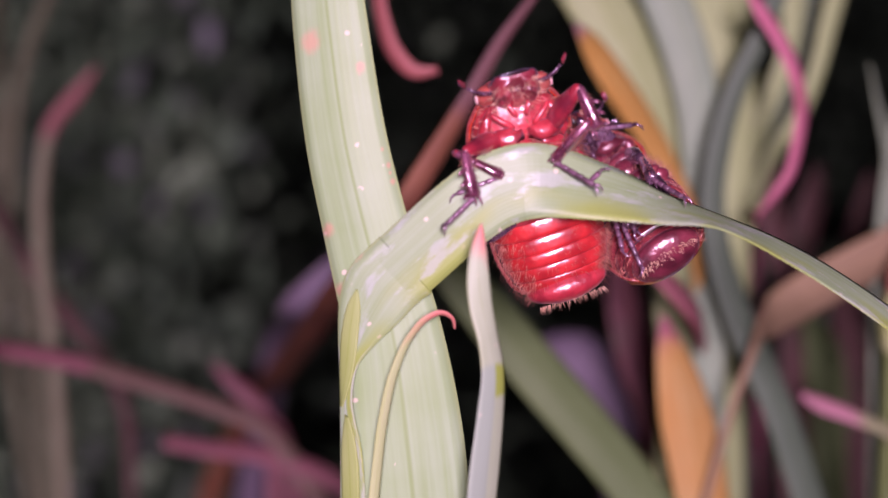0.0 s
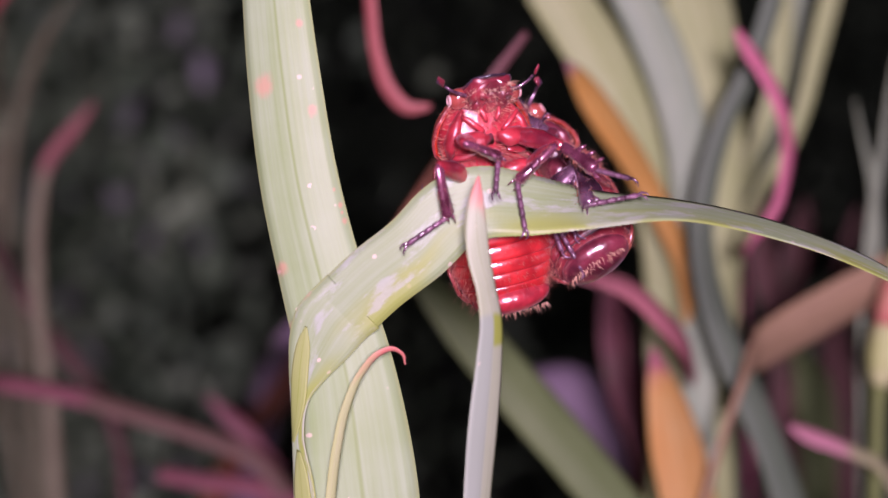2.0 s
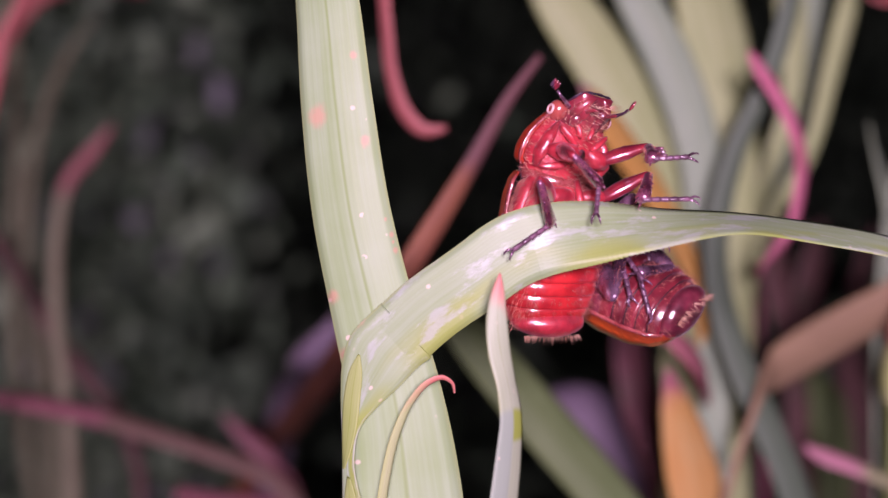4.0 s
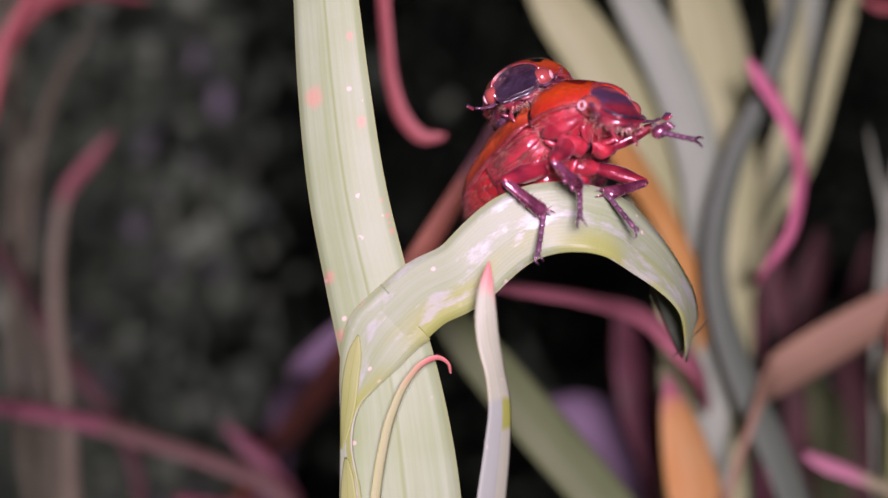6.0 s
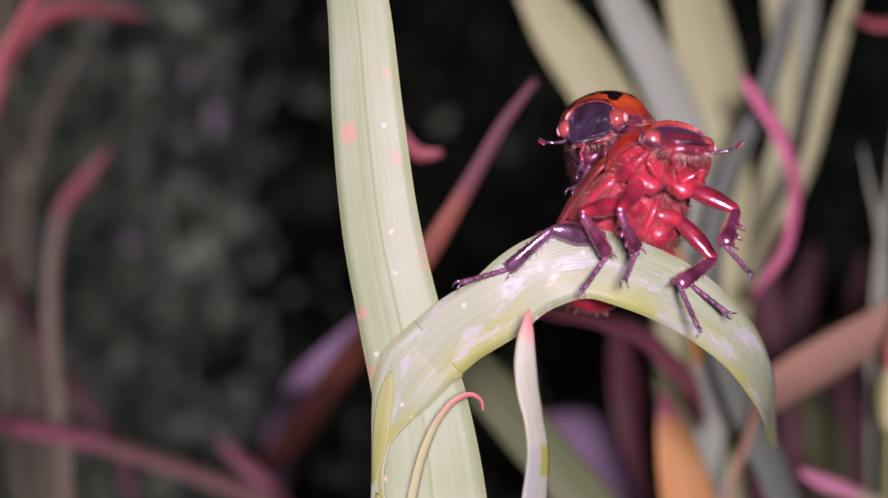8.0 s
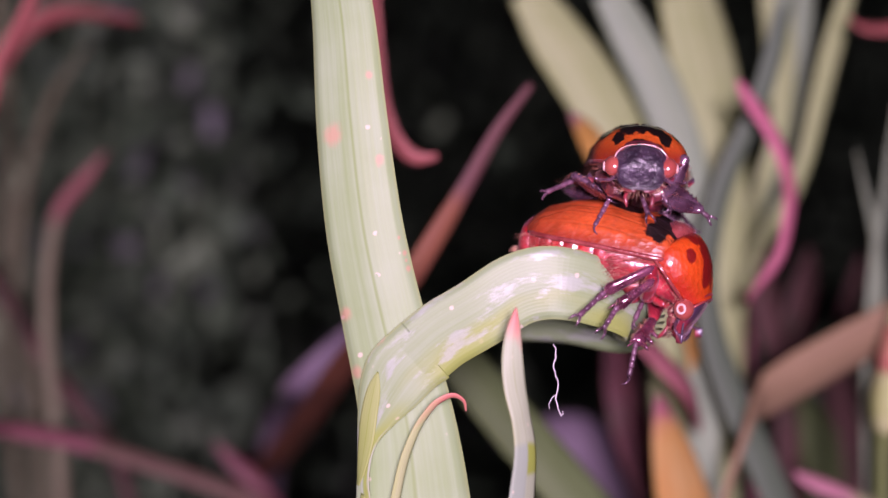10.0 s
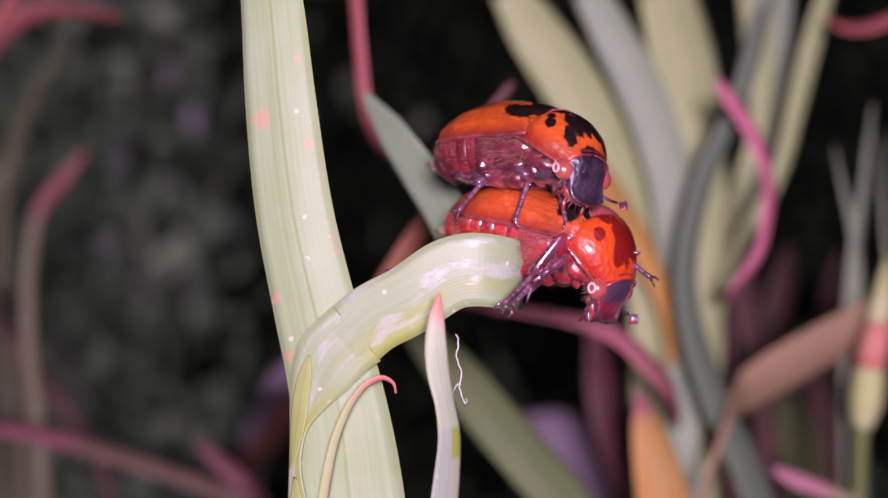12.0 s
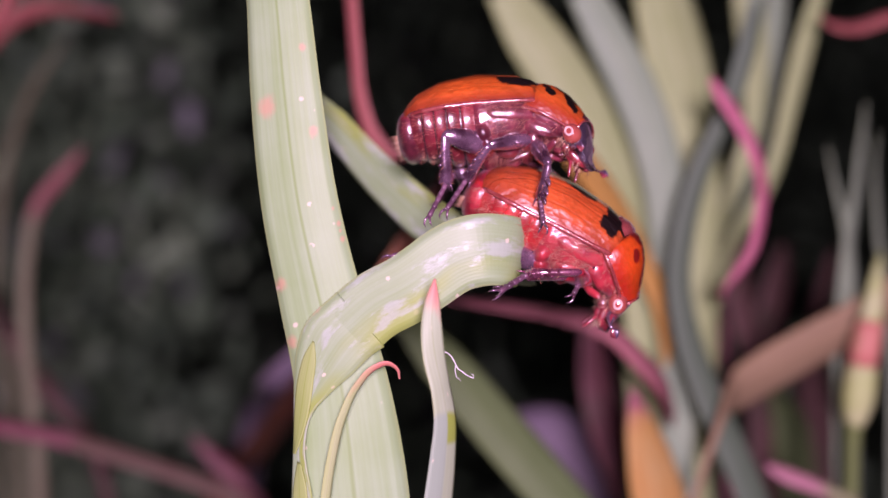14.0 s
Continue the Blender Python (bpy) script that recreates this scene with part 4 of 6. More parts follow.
def hairs(roots, rng, length=(0.5, 1.0), thick=0.022):
    """Single bristles. roots: place and direction."""
    verts, faces = [], []
    for p, d in roots:
        p, d = Vector(p), (Vector(d).normalized() + Vector((rng.uniform(-0.3, 0.3), rng.uniform(-0.3, 0.3), rng.uniform(-0.3, 0.3)))).normalized()
        e = d.orthogonal().normalized()
        g = d.cross(e)
        k = len(verts)
        ln = rng.uniform(*length)
        for a in range(3):
            verts.append((p + (e * math.cos(a * 2.094) + g * math.sin(a * 2.094)) * thick) * MM)
        bend = Vector((rng.uniform(-0.15, 0.15), rng.uniform(-0.15, 0.15), rng.uniform(-0.15, 0.15))) * ln
        verts.append((p + d * ln + bend) * MM)
        faces += [(k, k + 1, k + 3), (k + 1, k + 2, k + 3), (k + 2, k, k + 3)]
    bm = bmesh.new()
    vs = [bm.verts.new(v) for v in verts]
    for f in faces:
        bm.faces.new([vs[i] for i in f])
    return bm


# ---- ground and the dark bank behind ----
def build_ground():
    bm = bmesh.new()
    xs = np.concatenate([np.linspace(-1.5, 1.5, 61)])
    vs = [[bm.verts.new((x, y, noise.noise((x * 5, y * 5, 0)) * 0.006 - 0.004)) for x in xs] for y in np.linspace(-1.2, 1.8, 61)]
    for a, b in zip(vs, vs[1:]):
        for j in range(60):
            bm.faces.new((a[j], a[j + 1], b[j + 1], b[j]))
    rim = [vs[0][0], vs[0][-1], vs[-1][-1], vs[-1][0]]
    far = [bm.verts.new((sx * 60, sy * 60, -0.004)) for sx, sy in ((-1, -1), (1, -1), (1, 1), (-1, 1))]
    sides = ([v for v in vs[0]], [r[-1] for r in vs], [v for v in reversed(vs[-1])], [r[0] for r in reversed(vs)])
    for k, line in enumerate(sides):
        bm.faces.new([far[k]] + [far[(k + 1) % 4]] + line[::-1])
    bmesh.ops.recalc_face_normals(bm, faces=bm.faces)
    tagged(part("ground", bm, SOIL, None), "dark bare soil under the plants at night", "ground", kind="structure")


def build_bank():
    """A dark bank of small broad leaves far behind."""
    rng = random.Random(4)
    verts, faces = [], []
    for _ in range(64000):
        x = rng.uniform(-1, 1) if rng.random() < 0.6 else rng.uniform(-1, -0.15)
        y = rng.uniform(0.24, 0.40) if x < rng.gauss(-0.16, 0.06) else rng.uniform(0.75, 1.2)
        z = rng.uniform(0.0, 0.45 + y * 0.5)
        if x > -0.12 and z < 0.27 and rng.random() < 0.6:
            y -= 0.45
        p = Vector((x * 0.45 * (0.5 + y * 1.4), y, z))
        m = Euler((rng.uniform(0, 6.3), rng.uniform(0, 6.3), rng.uniform(0, 6.3))).to_matrix()
        a, b = rng.uniform(0.003, 0.006), rng.uniform(0.0015, 0.003)
        k = len(verts)
        for u, v, w in ((-1, 0, 0), (-0.4, -1, 0.1), (0.4, -0.8, 0.1), (1, 0, -0.2), (0.4, 0.8, 0.1), (-0.4, 1, 0.1)):
            verts.append(tuple(p + m @ Vector((u * a, v * b, w * b))))
        faces += [(k, k + 1, k + 2, k + 3), (k, k + 3, k + 4, k + 5)]
    me = bpy.data.meshes.new("leaf_bank")
    me.from_pydata(verts, [], faces)
    me.materials.append(MOSS)
    tagged(new("leaf_bank", me), "dense bank of small dark leaves in the night behind", "foliage", kind="stuff")


# ---- plants behind ----
def plant_of(name, label, category, blades, group=""):
    root = tagged(new(name), label, category, group)
    root.matrix_world = Matrix.Translation((0, 0, HEIGHT * MM))
    for points, material, twists, note in blades:
        part("blade", blade(points, twists, 64), material, root, note)
    return root


def build_fan():
    fan = [
    [(9.8, 60, 30, 4.3), (13.2, 60, 24.8, 6.5), (16.8, 60, 19.6, 7.1), (20.5, 60, 13.2, 7), (23.4, 60, 6.7, 6.3), (25.4, 60, -0.4, 5.6), (26.3, 60, -8.8, 5.1), (26.2, 60, -17.9, 4.8), (26.2, 60, -28.9, 4.5)],
    [(18.6, 57, 29.4, 3.8), (21.3, 57, 24.3, 4.8), (24.2, 57, 18.6, 5.2), (26.4, 57, 12.9, 5.1), (27.8, 57, 7.2, 4.8), (28.4, 57, 0.9, 4.4), (28.7, 57, -6.1, 4.1), (29.1, 57, -13.7, 3.8), (29.4, 57, -27.7, 3.5)],
    [(28.5, 62, 30.4, 7.4), (30.3, 62, 23.2, 8.4), (32.2, 62, 16, 7.1), (33.1, 62, 9.4, 5.4), (33.4, 62, 1.5, 4.2), (33.1, 62, -6.3, 3.5), (32.2, 62, -15.5, 3.9), (31.8, 62, -28.7, 3.9)],
    [(36.6, 50, 28, 1.8), (35.3, 50, 21.4, 2.2), (33.4, 50, 15.3, 2.2), (30.4, 50, 8.7, 2.4), (28.7, 50, 2.6, 2.7), (28.1, 50, -3.4, 2.8), (28.9, 50, -8.8, 3.1), (30.9, 50, -14.9, 3.5), (33.6, 50, -20.9, 3.7), (36.2, 50, -27, 3.9)],
    [(41.1, 72, 32.5, 3.9), (41.7, 72, 26.9, 4.1), (42.1, 72, 20.6, 3.2), (41.5, 72, 14.3, 2.4), (39.4, 72, 8, 2.4), (36.6, 72, 0.2, 2.8), (35.8, 72, -12.4, 3.2), (35.3, 72, -30.6, 3.2)],
    [(48.4, 66, 31.3, 2), (46.3, 66, 23.9, 2.7), (44.6, 66, 17.1, 2.4), (43.1, 66, 11, 2), (41.2, 66, 6.3, 1.8), (38.1, 66, 1.6, 1.8), (35.5, 66, -5.2, 2), (34, 66, -18.6, 2.7), (34, 66, -29.4, 3)],
    [(46.5, 78, 33.8, 2.5), (46.2, 78, 27.9, 2.6), (45.7, 78, 21.4, 2.2), (44.4, 78, 14.1, 1.9), (41, 78, 4.6, 2.2), (38.1, 78, -4.1, 2.9), (37.5, 78, -31.7, 3.2)]]
    looks = [BLADE_FAN, BLADE_GREY, BLADE_FAN, BLADE_SAGE, BLADE_FAN, BLADE_FAN, BLADE_GREY]
    twists = [(20, 10), (-15, 5), (10, 20), (25, 10), (10, 10), (10, 20), (20, 10)]
    plant_of("grass_plant", "broad grey-green sword leaves rising in a fan from the soil", "plant",
             [(grounded(p, 8 * (i % 3) - 8), looks[i], twists[i], "") for i, p in enumerate(fan)])


def build_left_clump():
    left = [
    [(-71.8, 120, 52.5, 2.7), (-70, 120, 34.4, 3.6), (-69.1, 120, 12.7, 3.4), (-70, 120, -9, 3.1), (-68.2, 120, -32.6, 2.9), (-65.5, 120, -50.7, 2.9)],
    [(-52.3, 105, 31, 0.7), (-56.4, 105, 25.2, 2.2), (-59.7, 105, 17.6, 2.5), (-61.6, 105, 8.4, 2.5), (-62.4, 105, -5, 2.5), (-59.9, 105, -26.8, 3.4), (-58.2, 105, -47, 3.4)],
    [(-45.8, 90, 13.8, 0.8), (-49, 90, 9.7, 3.1), (-51.9, 90, 6.2, 2.8), (-53.5, 90, -0.8, 2.6), (-53.8, 90, -10, 2.8), (-52.1, 90, -27.8, 2.8), (-51.3, 90, -43.3, 2.8)]]
    plant_of("grass_plant", "thin brownish grass clump with withered pink tips", "plant",
             [(grounded([(x, y, z, w * 0.66) for x, y, z, w in p], 6 * i - 10), (BLADE_BROWN, BLADE_BROWN, BLADE_LEFT)[i], (20, 40), "") for i, p in enumerate(left)])


def build_single(points, material, label, twists=(10, 30), drift=0.0, name="withered_leaf"):
    plant_of(name, label, "leaf", [(grounded(points, drift), material, twists, "")], "withered leaves behind")


def build_thin():
    thin = [
    [(51, 58, 16.6, 0.5), (50.7, 58, 13, 1.9), (50.1, 58, 7.3, 2.4), (49.1, 58, 0.2, 2.6), (48.3, 58, -10, 2.6), (48.3, 58, -29.2, 2.6)],
    [(46.6, 58, 11.6, 0.4), (47.5, 58, 7.9, 1.5), (48.8, 58, 2.8, 2.2), (49.6, 58, -4.9, 2.2), (49.7, 58, -29.2, 2.2)],
    [(53.7, 62, 13.7, 0.4), (53.5, 62, 9.4, 1.3), (53.9, 62, 2.9, 1.6), (55.4, 62, -10.3, 1.6), (55.7, 62, -30.1, 1.6)]]
    plant_of("grass_plant", "sparse narrow grey-green grass blades", "plant",
             [(grounded(p, 5 * i), BLADE_DARK, (20, 60), "") for i, p in enumerate(thin)])


def build_bud():
    """A closed bud on a thin stem: pale green, with a red band below its tip."""
    root = tagged(new("flower_bud"), "yellow-green flower bud with a pinkish red band", "bud")
    root.matrix_world = Matrix.Translation((0, 0, HEIGHT * MM))
    part("stem", limb([(46.0, 53, -HEIGHT - 3, 0.6), (46.6, 53, -60, 0.55), (47.3, 52, -28, 0.7), (47.4, 52, -21.9, 0.7), (47.6, 52, -18.9, 0.9)], 8), BLADE_OLIVE, root)
    part("bud", limb([(47.6, 52, -19.7, 0.6), (47.7, 52, -18.5, 1.3), (48, 52, -16.4, 1.8), (48.3, 52, -14.3, 1.8), (48.6, 52, -12.1, 1.5)], 14), BUD, root)
    part("bud_band", limb([(48.5, 52, -12.8, 1.6), (48.8, 52, -10.8, 1.7), (49.2, 52, -8.9, 1.6), (49.4, 52, -7.8, 1.4)], 12), BUD_TIP, root, "pinkish red withered band")
    part("bud_tip", limb([(49.3, 52, -8.1, 1.4), (49.6, 52, -6.4, 1.2), (49.9, 52, -4.1, 0.9), (50.3, 52, -1.6, 0.4), (50.5, 52, -0.3, 0.1)], 12), BUD, root, "pale green pointed tip")


def build_background():
    build_fan()
    build_left_clump()
    build_thin()
    build_single([(-2.5, 45, -5.8, 2.3), (2.6, 45, -11.5, 4.9), (8.4, 45, -18.4, 5.5), (15.3, 45, -26.5, 5.5), (21.6, 45, -34.5, 5.2)], BLADE_OLIVE, "long olive leaf leaning behind the beetles", drift=20)
    build_single([(56.1, 55, -3.5, 5), (51.1, 55, -7, 5.6), (43.5, 55, -11.2, 5.9), (38.2, 54, -14, 5.8), (34.7, 52, -15.6, 4.8), (32.6, 48, -16.6, 1.8), (31.5, 46, -18.1, 1), (30.5, 46, -20.9, 0.9), (29.1, 46, -25, 0.9)], BLADE_DRY, "dry light brown leaf bent across the fan")
    build_single([(22.7, 48, -14.7, 0.5), (23.4, 48, -17.6, 3.1), (24.4, 48, -21.2, 5.1), (25.3, 48, -24.8, 6.2), (26.4, 48, -29.5, 6.4), (27.6, 48, -36.7, 5.7)], BLADE_YELLOW, "yellow orange leaf with a wine red withered tip")
    build_single([(13.3, 46, 14.6, 0.5), (15.1, 48, 12.8, 2.6), (17.8, 50, 9.4, 3.6), (20.5, 52, 6, 3.5), (23, 54, 2.4, 3.2), (25.3, 55, -1.9, 2.8), (27.4, 56, -6.3, 2.6), (28.6, 57, -11.4, 2.5), (29.5, 60, -20.6, 2.6), (30.1, 64, -33.1, 2.6)], BLADE_AMBER, "amber leaf with a dull purple withered tip")
    build_single([(8.5, 34, 15.8, 0.7), (5.6, 34, 11.9, 1.2), (2.4, 34, 6.3, 1.6), (-0.7, 34, 1.1, 2.1), (-4.4, 34, -4.7, 2.4), (-9.4, 44, -11.1, 2.9), (-15.3, 70, -18.8, 3.3), (-24.4, 110, -30.1, 3.8), (-34.1, 140, -42.7, 4), (-41.9, 150, -58, 4.1)], BLADE_RUST, "long rust brown dry leaf behind the tall blade")
    build_single([(30.6, 46, 17.8, 0.8), (31.6, 46, 16.2, 1.8), (33.4, 46, 13.6, 2.1), (35.1, 46, 10.3, 2.2), (36, 46, 6.7, 2.2), (35.7, 46, 2.8, 2.1), (34.9, 46, -0.4, 2), (33.2, 46, -2.8, 1.8), (35, 60, -4.7, 1.4), (41, 84, -11.8, 1.5), (43.2, 90, -34.1, 1.9)], BLADE_PINK, "shiny pink curved dry leaf stem", (60, 30))
    build_single([(2.5, 40, -4.9, 0.9), (8.1, 40, -5.5, 2.1), (13.6, 40, -6.4, 2.3), (18.6, 40, -7.8, 2.9), (23.0, 42, -11.6, 3.0), (28.6, 56, -18.5, 2.6), (34, 80, -26.2, 1.9), (40.1, 100, -45.7, 2)], BLADE_ROSE, "wine red dry leaf arching low", (30, 60))
    build_single([(-73.8, 75, -19.8, 2.1), (-59.7, 75, -21.1, 2.3), (-49.8, 75, -22.6, 2.4), (-44.1, 75, -23.8, 2.4), (-37.1, 75, -26, 2.3), (-30, 75, -28.4, 2.1), (-22.2, 75, -31.8, 2.1), (-15.8, 75, -39.6, 2.5)], BLADE_TWIG, "pink brown dry twig of a leaf lying low", (20, 50))
    build_single([(-34.3, 75, -33.3, 2.3), (-29.4, 75, -34.2, 2.4), (-21.7, 75, -35.2, 2.5), (-14, 75, -37.9, 2.4), (-7, 75, -43.4, 2.4), (-5.6, 75, -60, 2.4)], BLADE_TWIG, "dull pink withered leaf end", (20, 50))
    build_single([(-65.5, 95, 0.8, 1.9), (-60.7, 95, -6.4, 2.2), (-56, 95, -14.3, 2.4), (-51.2, 95, -20.7, 2.4), (-47.2, 95, -25.8, 2.1), (-44, 95, -33.4, 1.7), (-43.2, 95, -44.5, 1.7)], BLADE_UMBER, "dull dark red dry leaf stem", (20, 50))
    build_single([(-41.3, 90, 31.8, 0.9), (-45.9, 90, 32.6, 2), (-51.3, 90, 32.9, 2.5), (-56, 90, 31.1, 2.8), (-59.4, 90, 27.4, 2.6), (-62.1, 90, 23.2, 2.6), (-65.2, 90, 10.8, 2.5), (-67.6, 90, -43.3, 2.5)], BLADE_CORAL, "coral pink dry leaf arching over", (20, 50))
    build_single([(37.5, 50, -23.2, 1), (39.2, 50, -24, 2), (42.8, 50, -25.4, 1.8), (47.5, 50, -27.8, 1.6), (49.9, 50, -33.4, 1.6)], BLADE_STEM, "pale pink withered leaf tip", (20, 50))
    build_single([(46.3, 60, 26.9, 0.6), (47.8, 60, 25.9, 1.7), (50.3, 60, 25.6, 1.8), (54.9, 60, 26.9, 1.8), (58.7, 60, 2.6, 1.8), (60, 60, -35.9, 1.8)], BLADE_CORAL, "small coral pink curled leaf end", (20, 50))
    build_bud()
    build_single([(22.3, 80, -8.7, 1.6), (23.2, 80, -14.6, 4.6), (24.4, 80, -21.9, 5.2), (27.8, 80, -32.1, 5.0), (28.9, 80, -40.8, 5.1)], BLADE_WINE, "broad wine red withered leaf")
    build_single([(14.3, 110, -26.7, 3.4), (21.2, 110, -28.4, 8.6), (26.3, 110, -35.3, 7.7), (28.1, 110, -48.2, 6.9)], BLADE_MAUVE, "dull purple withered leaf lying low")
    build_single([(-10, 72, -8.3, 1.4), (-14.9, 72, -13.9, 3.6), (-20.7, 100, -21.2, 4.4), (-29.2, 140, -33.7, 5), (-36.1, 160, -60.5, 5)], BLADE_MAUVE, "grey mauve leaf beside a rust brown one")
    build_single([(-29.8, 84, -25, 0.7), (-27.2, 84, -27.6, 2.1), (-23.8, 84, -31, 2.5), (-22, 84, -36.6, 2.5), (-21.6, 84, -44.8, 2.5)], BLADE_WINE, "small wine red withered sprig")
    build_single([(-26.8, 84, -32.9, 0.7), (-24.9, 84, -32.1, 2.2), (-22.7, 84, -32.9, 2.5), (-19.7, 84, -38.8, 2.2), (-19, 84, -46.3, 2.2)], BLADE_WINE, "small wine red withered sprig")
    build_single([(47.3, 95, -20.6, 1.6), (50.3, 95, -22.4, 5.9), (53, 95, -25.3, 7.2), (54.1, 95, -29.4, 6.4), (54.5, 95, -36.7, 5.6)], BLADE_OLIVE, "low dark green leaf")
    build_single([(42.2, 90, 8.5, 1.1), (43.8, 90, 1.5, 3.9), (44.5, 90, -6.2, 4.6), (46.8, 90, -15.5, 3.9), (47.6, 90, -43.3, 3.9)], BLADE_UMBER, "wine brown withered leaf by the fan")
    build_single([(53.6, 100, 0.8, 1.6), (52.8, 100, -4.9, 4.9), (51.1, 100, -13.1, 4.9), (52, 100, -26.1, 4.1), (52.8, 100, -45.7, 4.1)], BLADE_UMBER, "dark red withered leaf by the fan")
    build_single([(61, 100, -0.3, 1.1), (59.4, 100, -7, 3.3), (57.7, 100, -15.2, 4.9), (60.2, 100, -31.8, 5.7), (61.1, 100, -46.7, 4.9)], BLADE_UMBER, "dark red withered leaf at the edge of the clump")
    hook = [(-0.3, 36, 9.2, 0.6), (-2.5, 36, 9.1, 1.4), (-4.2, 36, 10.7, 1.6), (-5.4, 36, 13.9, 1.5), (-6, 36, 18.8, 1.4), (-6.4, 36, 23.6, 1.4), (-7.2, 36, 30, 1.3)]
    x, y, z, w = hook[-1]
    build_single(list(hook) + [(x - 12, y + 8, z + 12, w), (x - 34, y + 14, z, w), (x - 44, y + 18, z - 60, w)], BLADE_CORAL,
                 "coral red hooked dry leaf hanging down", (50, 20))


# ---- the plant in front ----
PIECES, REACH = 130, 44.5


def outer_width(s):
    return float(np.interp(s, [0, 5, 10, 16, 24, 32, 39, 44, 45], [4.7, 4.7, 4.9, 4.6, 4.0, 3.5, 2.7, 0.9, 0.1]))


def build_front_plant():
    root = tagged(new("grass_plant"), "pale green sword-leaved plant with scraped, pink-flecked blades", "plant")
    tall = list(reversed([(-8.85, 4, 33.99, 0.79), (-8.62, 3, 27.36, 3.05), (-8.14, 2, 21.64, 4.0), (-7.44, 1, 16.81, 4.42), (-6.79, 0.6, 9.89, 4.95), (-5.79, 0.4, 2.28, 5.35), (-4.46, 0.4, -3.79, 5.7), (-3.04, 0.5, -9.5, 6.38), (-2.13, 0.6, -16.74, 7.45), (-1.6, 0.8, -23.25, 7.47), (-1.38, 1, -30.95, 6.88)]))
    part("blade", blade([(tall[0][0], 2, -HEIGHT - 3, 6)] + tall, (12, 6, -4, -8, -14, -20), 90, 0.07), BLADE_TALL, root,
         "upright pale green blade with pink and white flecks")
    bent = [(-6.61, 1, -29.04, -4.66, 1, -29.04), (-6.5, 0.6, -21.3, -4.77, 0.2, -21.2), (-6.41, 0.4, -17.46, -4.97, -0.2, -17.33), (-6.36, 0.2, -14.39, -5.5, -0.3, -14.11), (-6.35, 0.1, -11.72, -5.04, -0.4, -11.73), (-6.35, 0, -9.44, -3.83, -0.6, -10.31), (-6.17, -0.3, -7.34, -2.47, -0.7, -9.07), (-5.48, -0.6, -5.44, -1.2, -0.72, -7.79), (-3.52, -0.76, -3.48, -0.26, -0.78, -7.11)]
    a, b = bent[0][:3], bent[0][3:]
    bent = [(a[0] - 1, 4, -HEIGHT - 3, b[0] + 1, 4, -HEIGHT - 3)] + bent
    leaning = [part("blade", edged(bent, 150, 0.02, 0.05, 43.5), BLADE_BENT, root, "bent pale blade with silvery scraped patches")]
    for fold in ([(-5.1, -0.66, -6.82, -4.98, -0.68, -6.89), (-5.63, -0.5, -7.7, -4.87, -0.68, -7.94), (-6.1, -0.3, -9.41, -5.02, -0.66, -9.67), (-6.29, -0.2, -11.3, -5.28, -0.7, -11.61), (-6.34, -0.1, -13.2, -5.78, -0.6, -13.5), (-6.35, 0, -14.43, -6.16, -0.5, -14.49)],
                 [(-6.02, -0.3, -14.98, -5.78, -0.5, -15.1), (-6.26, -0.1, -16.6, -5.41, -0.5, -16.52), (-6.35, 0.1, -19.66, -5.19, -0.4, -19.55), (-6.41, 0.4, -23.53, -5.43, -0.2, -23.36)]):
        leaning.append(part("margin", edged(fold, 40, 0.03, 0.08, 46.0), BLADE_MARGIN, root, "yellow-green turned-over margin of the bent blade"))
    curl = [(-4.62, -1.2, -24.58, 0.82), (-4.01, -1.4, -18.58, 0.74), (-3.48, -1.7, -14.81, 0.7), (-2.73, -2, -11.81, 0.63), (-1.69, -2.2, -9.64, 0.52), (-0.66, -2.3, -8.53, 0.48), (0.29, -2.2, -8.24, 0.44), (0.89, -2, -8.63, 0.33), (1.04, -1.7, -9.26, 0.19)]
    part("blade", blade([(curl[0][0], 0, -HEIGHT - 3, 1)] + curl, (30, 30, 30, 40, 60), 90, 0.05, 0.1, 5), BLADE_CURL, root,
         "thin yellow blade with a curled pink tip")
    slim = list(reversed([(4.3, -5, -1.6, 0.11), (4.16, -5, -2.85, 0.85), (4.09, -5, -4.62, 1.35), (4.27, -5, -6.58, 1.57), (4.7, -5, -8.54, 1.64), (4.99, -4.8, -10.52, 1.85), (4.87, -4.4, -13.26, 2.22), (4.54, -4, -16.57, 2.52), (4.05, -3, -22.24, 2.41), (3.54, -2, -29.88, 2.21)]))
    narrow = part("blade", blade([(slim[0][0] - 2, 2, -HEIGHT + 18, 1.6)] + slim, (40, 40, 40, 40, 10, 0), 90, 0.05), BLADE_NARROW, root,
                  "narrow pale blade with a pink tip")
    pieces = []
    step = REACH / PIECES
    for k in range(PIECES):
        rows = []
        for u in np.linspace(-0.7, 0.7, 4):
            s = (k + 0.5 + u) * step
            rows.append((Vector((u * step, 0, -0.02 * u)), Vector((0, 1, 0)), Vector((0, 0, 1)), outer_width(max(s, 0))))
        bm = strip(rows, 9, 0.012, 0.035, REACH - (k + 1.14) * step, False, 1)
        half = outer_width((k + 0.5) * step) / 2 * MM
        for vert in bm.verts:
            vert.co.x += math.copysign(0.3 * step * MM * min(1.2, abs(vert.co.y) / half) ** 2, vert.co.x) if abs(vert.co.x) > 0.4 * step * MM else 0.0
        pieces.append(part("blade_piece", bm, BLADE_BENT, root))
        pieces[-1].data.materials.append(BLADE_UNDER)
    return root, narrow, pieces, leaning


ROOT_OF_OUTER = [(-2.69, -0.74, -5.98, 1), (-0.6, -0.86, -4.11, 1)]


